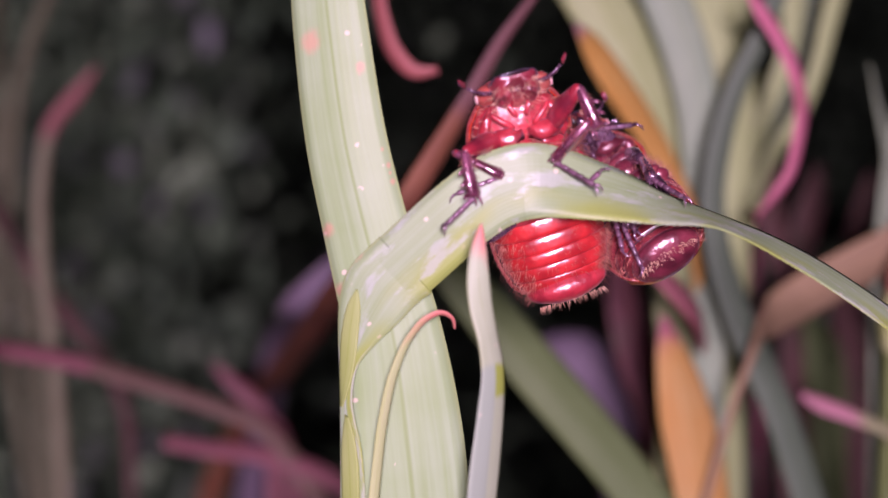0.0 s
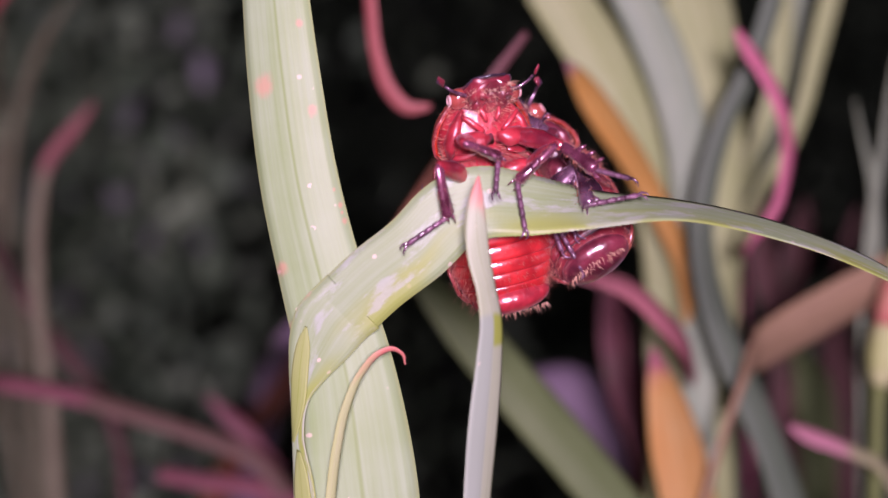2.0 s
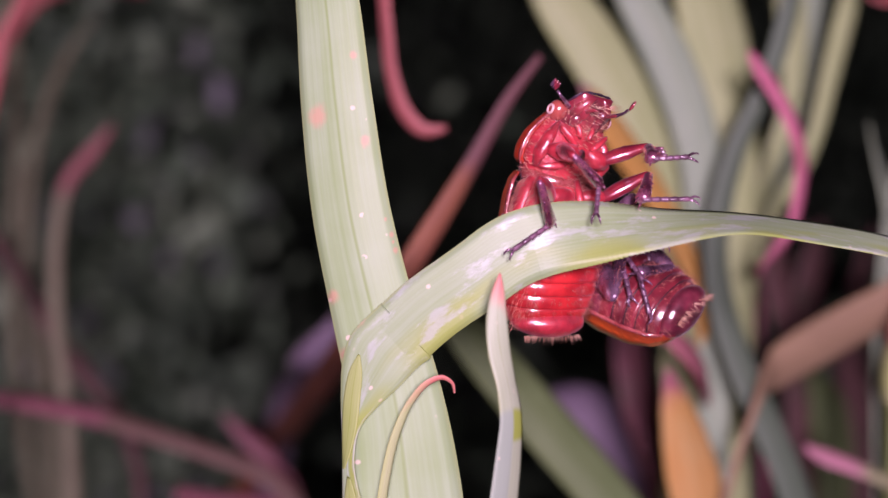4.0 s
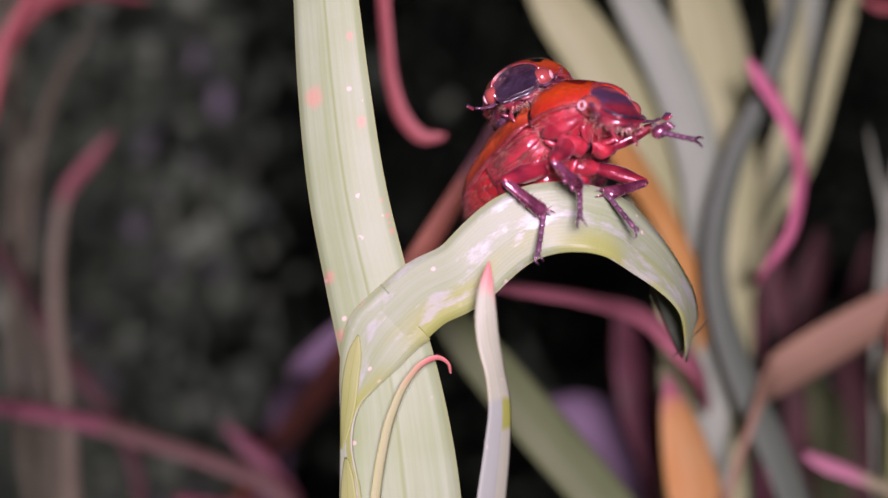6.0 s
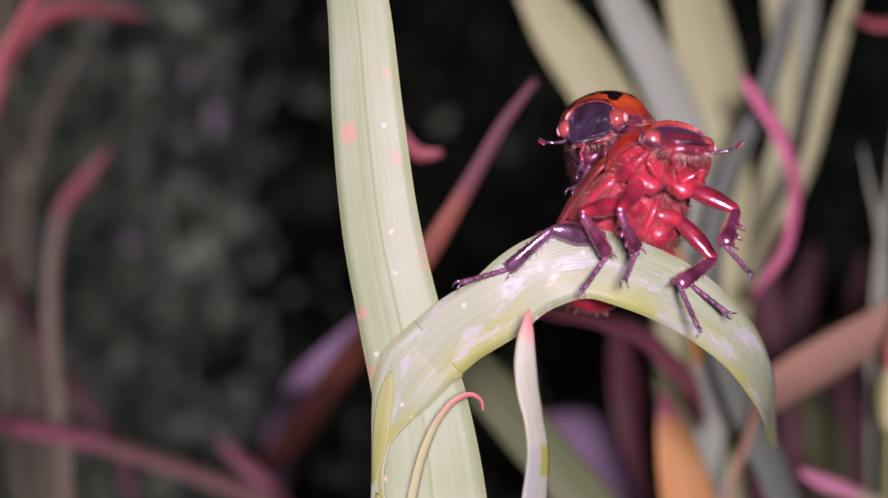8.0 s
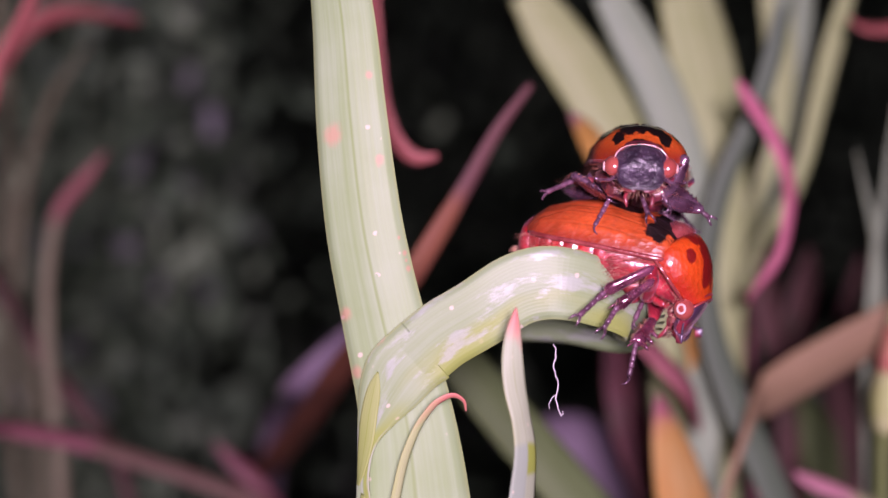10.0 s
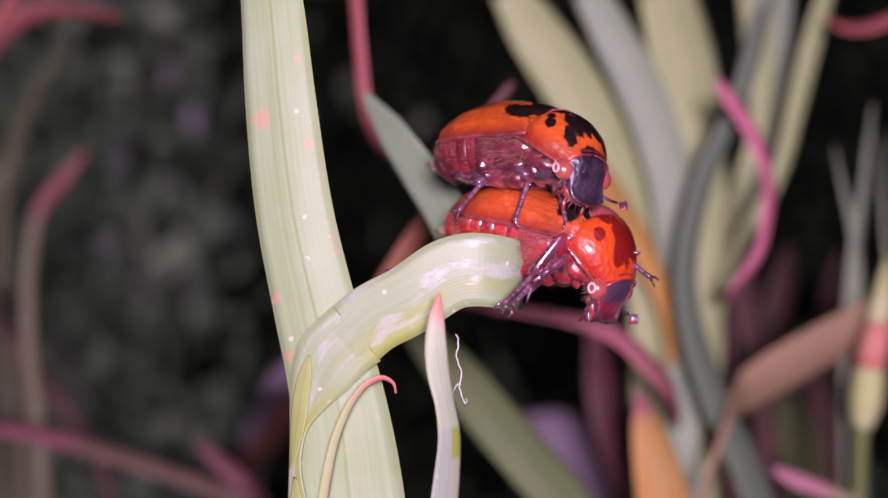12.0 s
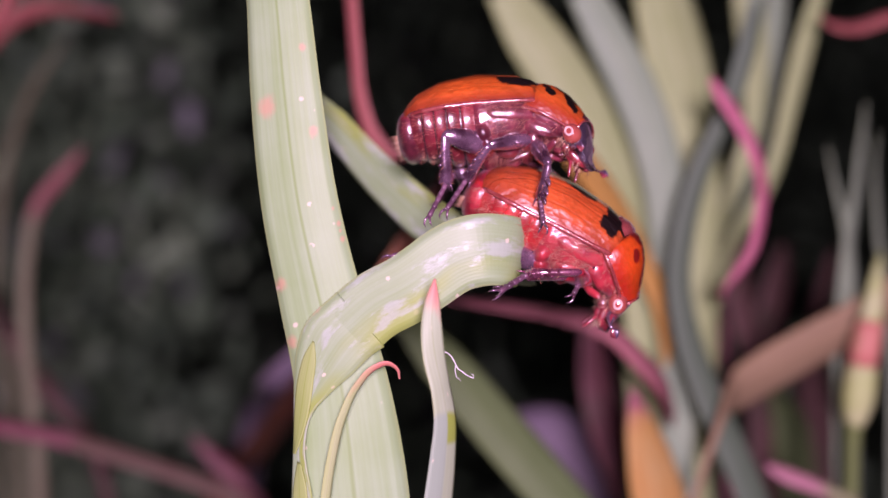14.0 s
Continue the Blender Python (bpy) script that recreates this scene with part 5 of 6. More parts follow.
def outer_poses(t):
    """The poses of the pieces along the free end at t."""
    start = [list((bend(t) @ (Vector(q[:3]) * MM)) / MM) + [q[3]] for q in ROOT_OF_OUTER]
    v = np.vstack([start, OUTER.at(t).reshape(9, 4)])
    ext = np.vstack([v, v[-1] + (v[-1] - v[-2]) * np.array([2, 2, 2, 0])])
    s, length = spline(ext, 260)
    half = 4 if t < 9.2 else 9
    soft = np.vstack([np.repeat(s[:1], half, 0), s, np.repeat(s[-1:], half, 0)])
    soft = np.stack([np.convolve(soft[:, i], np.ones(2 * half + 1) / (2 * half + 1), "valid") for i in range(4)], 1)
    ease = np.minimum(1, np.arange(260) / 24)[:, None]
    s = s * (1 - ease) + soft * ease
    arc = np.concatenate([[0], np.cumsum(np.linalg.norm(np.diff(s[:, :3], axis=0), axis=1))])
    step, out = REACH / PIECES, []
    last = None
    for k in range(PIECES):
        a = (k + 0.5) * step
        get = lambda q: Vector([np.interp(q, arc, s[:, i]) for i in range(3)])
        tan = (get(a + step * 1.2) - get(max(a - step * 1.2, 0))).normalized()
        face = float(np.interp(a, arc, s[:, 3]))
        tilt = math.degrees(math.acos(max(-1, min(1, abs(face))))) * (1 if face >= 0 else -1)
        w, n = frame_of(tan, -tilt)
        w = -w
        if last is not None and w.dot(last) < 0:
            w = -w
        last = w
        n = tan.cross(w).normalized()
        m = Matrix((tan, w, n)).transposed().to_4x4()
        m.translation = get(a) * MM
        out.append(m)
    return out


# ---- beetles ----
def profile(x, xs, ys):
    return float(np.interp(x, xs, ys))


def wing_case(side, tall):
    rings = []
    for x in np.concatenate([np.linspace(-4.7, -3.6, 7), np.linspace(-3.2, 3.6, 14), np.linspace(3.8, 4.45, 5)]):
        w = profile(x, [-4.7, -4.3, -3.6, -2, 0.5, 3, 4, 4.45], [1.7, 2.35, 2.95, 3.35, 3.4, 3.2, 2.98, 2.65])
        h = profile(x, [-4.7, -4.3, -3.6, -2, 0.5, 3, 4, 4.45], [0.85, 1.5, 2.15, 2.85, 3.1, 2.75, 2.35, 2.0])
        ring = []
        for a in np.linspace(radians(1.2), radians(93), 15):
            rib = 1 + 0.012 * math.cos(a * 16)
            ring.append((x, side * w * math.sin(a) ** 0.92 * rib, h * tall * math.cos(a) * rib - 0.05 + 0.12 * (abs(math.sin(a)) ** 8)))
        rings.append(ring)
    bm = loft(rings, False)
    ret = bmesh.ops.solidify(bm, geom=bm.faces[:], thickness=0.12 * MM)
    bmesh.ops.recalc_face_normals(bm, faces=bm.faces)
    return bm


def belly_ring(x, w, low, top=0.6, count=22):
    ring = []
    for k in range(count):
        a = k * math.tau / count
        c, s = math.cos(a), math.sin(a)
        ring.append((x, w * math.copysign(abs(c) ** 0.85, c), (top if s > 0 else low) * abs(s) ** 0.9 * (1 if s > 0 else -1)))
    return ring


def belly_low(x):
    return profile(x, [-5.3, -4.6, -3.5, -2, 0, 2, 3.6, 4.5], [0.7, 1.5, 2.1, 2.5, 2.75, 2.7, 2.2, 1.5])


def belly_wide(x):
    return profile(x, [-5.3, -4.6, -3.5, -2, 0, 2, 3.6, 4.5], [1.0, 2.1, 2.8, 3.2, 3.3, 3.15, 2.8, 1.9])


def grown(bm, k):
    bmesh.ops.scale(bm, vec=(k, k, k), verts=bm.verts)
    return bm


def bowed(bm, wide=1.0):
    """The head's meshes: drawn out to the front and bent down on the neck."""
    neck = Vector((2.9, 0, 0)) * MM
    ahead = Vector((0.12, 0, 0.05)) * MM
    turn = Matrix.Rotation(radians(34), 3, "Y")
    for v in bm.verts:
        q = v.co - neck
        v.co = neck + ahead + turn @ Vector((q.x * 1.1, q.y * wide, q.z * 0.95))
    return bm


def build_beetle(label, wing, shield, belly, breast, head_look, leg_look, seed, hind, fore_k):
    rng = random.Random(seed)
    lower = hind > 1.1
    def bent_neck(bm):
        return bowed(bm, 1.16 if lower else 1.18)

    root = tagged(new("beetle"), label, "beetle")
    for side in (1, -1):
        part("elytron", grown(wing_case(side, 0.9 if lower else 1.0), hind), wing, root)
        # raised rim; its pinkish colour stands in for the highlight along the edge
        rim = [(x, side * profile(x, [-4.3, -3.6, -2, 0.5, 3, 4, 4.3], [2.35, 2.95, 3.35, 3.4, 3.2, 2.98, 2.75]), 0.03 + 0.02 * math.cos(x), 0.15 if -4 < x < 4 else 0.05)
               for x in np.linspace(-4.3, 4.3, 22)]
        part("wing_margin", grown(limb(rim, 8, 0.8), hind), MARGIN, root, "glossy rim of the wing case, its highlight painted in pinkish")
    # plates of the belly, each lapping over the next towards the tail
    edges = [-5.0, -4.2, -3.4, -2.6, -1.8, -0.9, 0.2]
    rings = [belly_ring(x, belly_wide(x) * 0.96, belly_low(x) * 0.96) for x in np.linspace(-4.9, 0.4, 16)]
    part("belly_skin", grown(loft(rings), hind), SKIN_RED if lower else SKIN_DARK, root, "dark skin between the belly plates")
    for a, b in zip(edges, edges[1:]):
        rings = []
        for u, swell in ((0.05, 0.94), (0.07, 1.0), (0.14, 1.02), (0.3, 1.02), (0.6, 1.005), (0.95, 0.99), (1.1, 0.95)) if lower else ((0.14, 0.93), (0.16, 1.0), (0.22, 1.035), (0.34, 1.035), (0.6, 1.01), (0.95, 0.99), (1.1, 0.95)):
            x = a + (b - a) * u
            rings.append(belly_ring(x, belly_wide(x) * swell, belly_low(x) * swell))
        part("sternite", grown(loft(rings), hind), belly, root)
    rings = [belly_ring(x, belly_wide(x) * q, belly_low(x) * q) for x, q in ((0.1, 1.02), (0.5, 1.05), (1.2, 1.0), (2.0, 1.03), (2.9, 0.98), (3.7, 0.98), (4.5, 0.9), (4.9, 0.7))]
    part("thorax", grown(loft(rings), hind), breast, root, "bristly underside of the thorax")
    for side in (1, -1):
        part("coxa", grown(join(ball(0.75, side * 1.45, -2.4, 0.6, 1.5, 0.6, 16), ball(0.55, side * 2.55, -1.75, 0.5, 0.75, 0.65, 12)), hind), breast, root)
        part("coxa", grown(ball(3.25, side * 1.2, -2.2, 0.55, 1.0, 0.55, 14), hind), breast, root)
        part("breast_plate", grown(limb([(1.35, side * 0.5, -2.5, 0.2), (1.75, side * 1.0, -2.5, 0.55), (2.3, side * 1.1, -2.42, 0.68), (2.75, side * 0.9, -2.3, 0.4)], 12, 1.25), hind), breast, root)
        part("side_plate", grown(limb([(0.5, side * 3.1, -0.5, 0.15), (1.4, side * 3.05, -0.6, 0.42), (2.5, side * 2.9, -0.65, 0.5), (3.5, side * 2.55, -0.65, 0.5), (4.2, side * 2.2, -0.7, 0.3)], 14, 0.55), hind), breast, root)
        part("side_plate", grown(limb([(1.5, side * 2.4, -1.85, 0.15), (2.2, side * 2.35, -1.9, 0.42), (3.0, side * 2.15, -1.75, 0.35), (3.6, side * 1.9, -1.5, 0.15)], 10, 0.7), hind), breast, root)
    part("breast_keel", grown(limb([(1.3, 0, -2.6, 0.18), (2.2, 0, -2.78, 0.24), (3.2, 0, -2.55, 0.24), (4.2, 0, -2.1, 0.16)], 10), hind), breast, root)
    part("pygidium", grown(ball(-4.25, 0, -0.55, 1.0, 2.4, 1.7, 24), hind), breast, root)
    sc = bmesh.new()
    pts = [(4.75, 0.6, 1.75), (4.75, -0.6, 1.75), (4.2, 0.5, 2.12), (4.2, -0.5, 2.12), (3.3, 0.0, 2.5)]
    vs = [sc.verts.new(Vector(p) * MM) for p in pts]
    sc.faces.new((vs[0], vs[1], vs[3], vs[2]))
    sc.faces.new((vs[2], vs[3], vs[4]))
    bmesh.ops.solidify(sc, geom=sc.faces[:], thickness=0.12 * MM)
    part("scutellum", grown(sc, hind), head_look, root)
    roots = []
    for _ in range(110):
        a = rng.uniform(-1.3, 1.3)
        roots.append(((-5.05, 2.0 * math.sin(a), -1.0 - 0.8 * math.cos(a) * rng.random()), (-1.0, 0.4 * math.sin(a), -0.35)))
    part("bristles", grown(hairs(roots, rng, (0.3, 0.6), 0.024), hind), HAIR_PALE, root, "fan of pale bristles at the tail")
    roots = []
    for x0 in edges[1:]:
        for _ in range(34):
            a = rng.uniform(0.05, 0.95) * math.pi
            roots.append(((x0 - rng.uniform(0, 0.4), belly_wide(x0) * math.cos(a), -belly_low(x0) * math.sin(a)), (-0.8, math.cos(a) * 0.8, -math.sin(a) * 0.6)))
    part("bristles", grown(hairs(roots, rng, (0.2, 0.45), 0.016), hind), HAIR, root, "sparse reddish bristles on the belly")
    roots = []
    for _ in range(1500 if lower else 600):
        x, a = rng.uniform(-4.6, 4.0), rng.choice((rng.uniform(0.0, 0.3), rng.uniform(0.7, 1.0))) * math.pi
        roots.append(((x, belly_wide(x) * math.cos(a) * 1.02, -belly_low(x) * math.sin(a) * 1.02), (-0.9, math.cos(a) * 0.7, -0.3)))
    part("bristles", grown(hairs(roots, rng, (0.3, 0.85), 0.014), hind), HAIR, root, "pale hair along the flanks")
    roots = []
    for _ in range(1600 if lower else 1500):
        x, a = rng.uniform(0.8, 4.7), rng.uniform(0.02, 0.98) * math.pi
        roots.append(((x, belly_wide(x) * math.cos(a), -belly_low(x) * math.sin(a) * 0.98), (-0.3, math.cos(a), -math.sin(a))))
    part("bristles", grown(hairs(roots, rng, (0.45, 1.0), 0.016), hind), HAIR_DARK, root, "soft reddish hair on the thorax")

    # fore body, hinged at the front of the wing cases
    rings = []
    xs = [0, 0.3, 1.0, 1.9, 2.7, 3.3, 3.6]
    wide = lambda x: profile(x, xs, [2.45, 2.72, 2.78, 2.55, 2.05, 1.62, 1.42])
    for x in np.concatenate([np.linspace(0, 0.3, 3), np.linspace(0.6, 3.0, 9), np.linspace(3.2, 3.6, 4)]):
        h = profile(x, xs, [1.85, 2.05, 2.08, 1.85, 1.42, 1.02, 0.82])
        rings.append([(x + 0.25 * (1 - math.cos(a)) * (0.5 - x / 3.6), wide(x) * math.sin(a), h * math.cos(a) - 0.12) for a in np.linspace(radians(-98), radians(98), 29)])
    bm = loft(rings, False)
    bmesh.ops.solidify(bm, geom=bm.faces[:], thickness=0.12 * MM)
    bmesh.ops.recalc_face_normals(bm, faces=bm.faces)
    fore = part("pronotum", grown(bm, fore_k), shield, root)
    rim = [(3.58, 1.46 * math.sin(a), 0.85 * math.cos(a) - 0.14, 0.06) for a in np.linspace(-1.55, 1.55, 17)]
    part("shield_margin", grown(limb(rim, 7), fore_k), MARGIN, fore, "pinkish front rim of the neck shield")
    for side in (1, -1):
        rim = [(x, side * (wide(x) + 0.02), -0.36 + 0.1 * math.sin(x), 0.10 if 0.4 < x < 3.1 else 0.05) for x in np.linspace(0.1, 3.5, 14)]
        part("shield_margin", grown(limb(rim, 7), fore_k), MARGIN, fore, "glossy side rim of the neck shield")
    rings = [belly_ring(x, w, lo, 0.9) for x, w, lo in ((-0.5, 1.5, 1.1), (0.0, 2.15, 1.45), (0.5, 2.4, 1.6), (1.3, 2.5, 1.6), (2.2, 2.15, 1.35), (2.9, 1.65, 1.05), (3.4, 1.25, 0.85))]
    part("prothorax", grown(loft(rings), fore_k), breast, fore)
    part("neck", grown(limb([(-1.0, 0, -0.1, 1.5), (-0.5, 0, -0.1, 1.85), (0.0, 0, -0.1, 2.0)], 16, 1.1), fore_k), MARGIN, fore, "pleated skin behind the neck shield")
    for side in (1, -1):
        part("coxa", grown(limb([(1.5, side * 0.15, -2.0, 0.3), (1.45, side * 0.7, -2.02, 0.52), (1.4, side * 1.5, -1.75, 0.5), (1.35, side * 2.0, -1.45, 0.25)], 12), fore_k), breast, fore)
        part("side_plate", grown(limb([(0.3, side * 2.1, -0.9, 0.2), (1.1, side * 2.15, -1.1, 0.45), (2.0, side * 1.8, -1.0, 0.4), (2.8, side * 1.35, -0.8, 0.15)], 10, 0.8), fore_k), breast, fore)
        for p, q, rad in (((1.85, 0.5, -1.85), (2.7, 1.6, -1.35), 0.22), ((0.75, 0.8, -1.8), (0.35, 2.1, -1.25), 0.2), ((2.3, 0.25, -1.6), (3.1, 0.6, -1.2), 0.18)):
            a, b = Vector((p[0], p[1] * side, p[2])), Vector((q[0], q[1] * side, q[2]))
            mid = (a + b) / 2 + Vector((0, 0, -0.1))
            part("side_plate", grown(limb([(*a, rad * 0.5), (*(a * 0.7 + mid * 0.3), rad), (*mid, rad * 1.1), (*(b * 0.7 + mid * 0.3), rad * 0.9), (*b, rad * 0.3)], 9, 0.7), fore_k), breast, fore)
        part("jaw", grown(bent_neck(limb([(3.9, side * 0.8, -0.95, 0.28), (4.4, side * 0.72, -0.95, 0.3), (4.8, side * 0.5, -0.9, 0.22), (5.1, side * 0.2, -0.85, 0.06)], 9)), fore_k), MOUTH, fore)
        part("maxilla", grown(bent_neck(join(ball(3.7, side * 0.6, -1.1, 0.4, 0.3, 0.3, 12), ball(4.25, side * 0.48, -1.2, 0.42, 0.24, 0.26, 12))), fore_k), MOUTH, fore)
    part("chin", grown(bent_neck(join(ball(3.55, 0, -1.1, 0.6, 0.45, 0.25, 14), ball(4.2, 0, -1.12, 0.4, 0.34, 0.2, 12))), fore_k), MOUTH, fore)
    rings = []
    for x, w, up, lo in ((2.6, 1.05, 0.8, 0.8), (3.0, 1.28, 0.84, 0.95), (3.5, 1.30, 0.74, 0.95), (3.95, 1.14, 0.54, 0.85), (4.35, 1.02, 0.26, 0.7), (4.75, 0.97, 0.02, 0.5), (5.0, 0.88, -0.1, 0.34), (5.1, 0.7, -0.14, 0.26)):
        ring = []
        for k in range(22):
            a = k * math.tau / 22
            c, s = math.cos(a), math.sin(a)
            ring.append((x, w * math.copysign(abs(c) ** 0.7, c), (up if s > 0 else lo) * abs(s) ** 0.8 * (1 if s > 0 else -1) - 0.1 - 0.18 * (x - 2.9)))
        rings.append(ring)
    part("head", grown(bent_neck(loft(rings)), fore_k), head_look, fore, "dark glossy head with a flat front shield")
    rim = [(4.2, 1.12, -0.32, 0.05), (4.6, 1.0, -0.4, 0.08), (4.92, 0.88, -0.46, 0.08), (5.08, 0.55, -0.48, 0.08), (5.12, 0, -0.47, 0.08), (5.08, -0.55, -0.48, 0.08), (4.92, -0.88, -0.46, 0.08), (4.6, -1.0, -0.4, 0.08), (4.2, -1.12, -0.32, 0.05)]
    part("head_rim", grown(bent_neck(limb(rim, 8)), fore_k), HEAD_DARK, fore, "raised dark front rim of the head")
    for side in (1, -1):
        part("eye", grown(bent_neck(ball(3.48, side * 1.24, -0.32, 0.58, 0.5, 0.58, 18)), fore_k), EYE, fore)
        # a hoop laid on the eye as its painted highlight
        part("eye_glint", grown(bent_neck(hoop(3.48, side * 1.7, -0.36, 0.22, 0.07)), fore_k), EYE_GLINT, fore, "torch glint on the eye, modelled as a pale pink ring")
        stalk = limb([(4.05, side * 1.1, -0.65, 0.12), (4.3, side * 1.45, -0.72, 0.11), (4.5, side * 1.85, -0.6, 0.08), (4.65, side * 2.1, -0.4, 0.08)], 7)
        part("antenna", grown(bent_neck(stalk), fore_k), LEG_DARK, fore)
        club = [ball(4.85, side * (2.22 + 0.08 * k), -0.22 + 0.12 * (k - 1), 0.27, 0.07, 0.11, 10) for k in range(3)]
        part("antenna_club", grown(bent_neck(join(*club)), fore_k), HEAD_RED, fore, "dark red leaf-like club of the feeler")
        part("palp", grown(bent_neck(limb([(4.3, side * 0.5, -1.25, 0.1), (4.7, side * 0.65, -1.5, 0.09), (4.95, side * 0.6, -1.75, 0.1), (5.1, side * 0.55, -1.95, 0.03)], 7)), fore_k), MOUTH, fore)
    roots = []
    for _ in range(150):
        x, a = rng.uniform(3.0, 4.9), rng.uniform(0.1, 0.9) * math.pi
        w = profile(x, [3, 4, 5], [1.2, 1.0, 0.8])
        roots.append(((x, w * math.cos(a), -0.6 - 0.55 * math.sin(a)), (0.5, math.cos(a) * 0.8, -math.sin(a))))
    part("bristles", grown(bent_neck(hairs(roots, rng, (0.35, 0.8), 0.02)), fore_k), HAIR_PALE, fore, "pale bristles round the mouth")
    roots = []
    for _ in range(380):
        x, a = rng.uniform(-0.2, 3.0), rng.uniform(0.05, 0.95) * math.pi
        w = profile(x, [0, 1.2, 3, 4.6], [2.3, 2.5, 1.6, 1.2])
        roots.append(((x, w * math.cos(a), -profile(x, [0, 1.2, 3, 4.6], [1.6, 1.8, 1.0, 1.2]) * math.sin(a)), (0.2, math.cos(a), -math.sin(a))))
    part("bristles", grown(hairs(roots, rng, (0.35, 0.8)), fore_k), HAIR, fore, "pale reddish bristles under the fore body")

    legs = {}
    for k in LEGS:
        fa, ta, sa = {"f": (3.3, 2.9, 2.3), "m": (3.4, 3.4, 3.1), "h": (3.8, 3.9, 3.3)}[k[0]]
        if not lower:
            fa, ta, sa = fa * 0.88, ta * 0.86, sa * 0.9
        fat = {"f": 0.62, "m": 0.60, "h": 0.78}[k[0]]
        big = 1.08 if lower else 1.0
        femur = part("femur", limb([(-0.5, 0, 0, 0.06), (-0.42, 0, 0, 0.25), (-0.2, 0, 0, fat * 0.6), (0.2, 0, 0, fat * 0.85 * big), (fa * 0.3, 0, 0.05, fat * big), (fa * 0.55, 0, 0.06, fat * big), (fa * 0.85, 0, 0.02, fat * 0.72), (fa, 0, 0, 0.34), (fa + 0.16, 0, 0, 0.16)], 14, 0.72), leg_look if k[0] != "h" else LEG_DARK, root)
        # shin: widening to the foot, with teeth on its outer edge and bristles below
        shin = [limb([(-0.12, 0, 0, 0.2), (0.2, 0, 0, 0.33 * big), (ta * 0.35, 0, 0.03, 0.36 * big), (ta * 0.65, 0, 0.02, 0.43 * big), (ta * 0.92, 0, 0, 0.52 * big), (ta, 0, 0, 0.40), (ta + 0.08, 0, 0, 0.2)], 12, 0.74)]
        spines = 3 if k[0] == "f" else 4
        for q in range(spines):
            x = ta * (0.42 + 0.52 * q / (spines - 1))
            tooth = 1.7 if k[0] == "f" else 1.0
            shin.append(limb([(x - 0.1, 0, 0.26, 0.13 * tooth), (x + 0.08, 0, 0.46 * tooth, 0.08 * tooth), (x + 0.22, 0, 0.58 * tooth, 0.02)], 6))
        for e in (1, -1):
            shin.append(limb([(ta - 0.05, 0.2 * e, -0.2, 0.09), (ta + 0.3, 0.25 * e, -0.3, 0.06), (ta + 0.6, 0.25 * e, -0.36, 0.015)], 6))
        tibia = part("tibia", join(*shin), LEG_DARK if (k[0] == "h" or not lower) else LEG_PLUM, femur)
        roots = [((rng.uniform(0.2, ta), rng.uniform(-0.25, 0.25), -0.25), (0.3, rng.uniform(-0.8, 0.8), -0.9)) for _ in range(60)]
        roots += [((rng.uniform(0.2, ta), rng.uniform(-0.25, 0.25), 0.25), (0.4, rng.uniform(-0.6, 0.6), 0.8)) for _ in range(26)]
        part("bristles", hairs(roots, rng, (0.3, 0.65), 0.018), HAIR, tibia, "reddish bristles along the shin")
        toes, x, n = [], 0.0, 5
        for q in range(n):
            ln = sa / n * (1.25 if q == n - 1 else 0.94)
            toes.append(limb([(x, 0, 0, 0.15), (x + ln * 0.2, 0, 0, 0.16), (x + ln * 0.75, 0, 0, 0.19), (x + ln, 0, 0, 0.15)], 9))
            x += ln
        tarsus = part("tarsus", join(*toes), TARSUS, femur)
        for e in (1, -1):
            part("claw", limb([(x - 0.05, 0.05 * e, 0, 0.11), (x + 0.28, 0.22 * e, 0.04, 0.09), (x + 0.55, 0.3 * e, -0.12, 0.06), (x + 0.64, 0.3 * e, -0.38, 0.014)], 6), LEG_DARK, tarsus)
        legs[k] = (femur, tibia, tarsus, fa, ta, sa)
    return root, fore, legs


REST = {"fl": (6.6, 2.2, -3.4), "fr": (6.6, -2.2, -3.4), "ml": (2.6, 5.0, -3.4), "mr": (2.6, -5.0, -3.4), "hl": (-3.2, 4.4, -3.8), "hr": (-3.2, -4.4, -3.8)}


def fore_pose(nod, turn, hind):
    hinge = Vector((4.65 * hind, 0, 1.5 * hind)) * MM
    return Matrix.Translation(hinge) @ pose(0, 0, 0, 0, nod, turn) @ Matrix.Translation(Vector((0, 0, -1.45 * hind)) * MM)


def axes(x, up):
    x = x.normalized()
    z = up - x * up.dot(x)
    z = z.normalized() if z.length > 1e-6 else x.orthogonal().normalized()
    return Matrix((x, z.cross(x), z)).transposed().to_4x4()


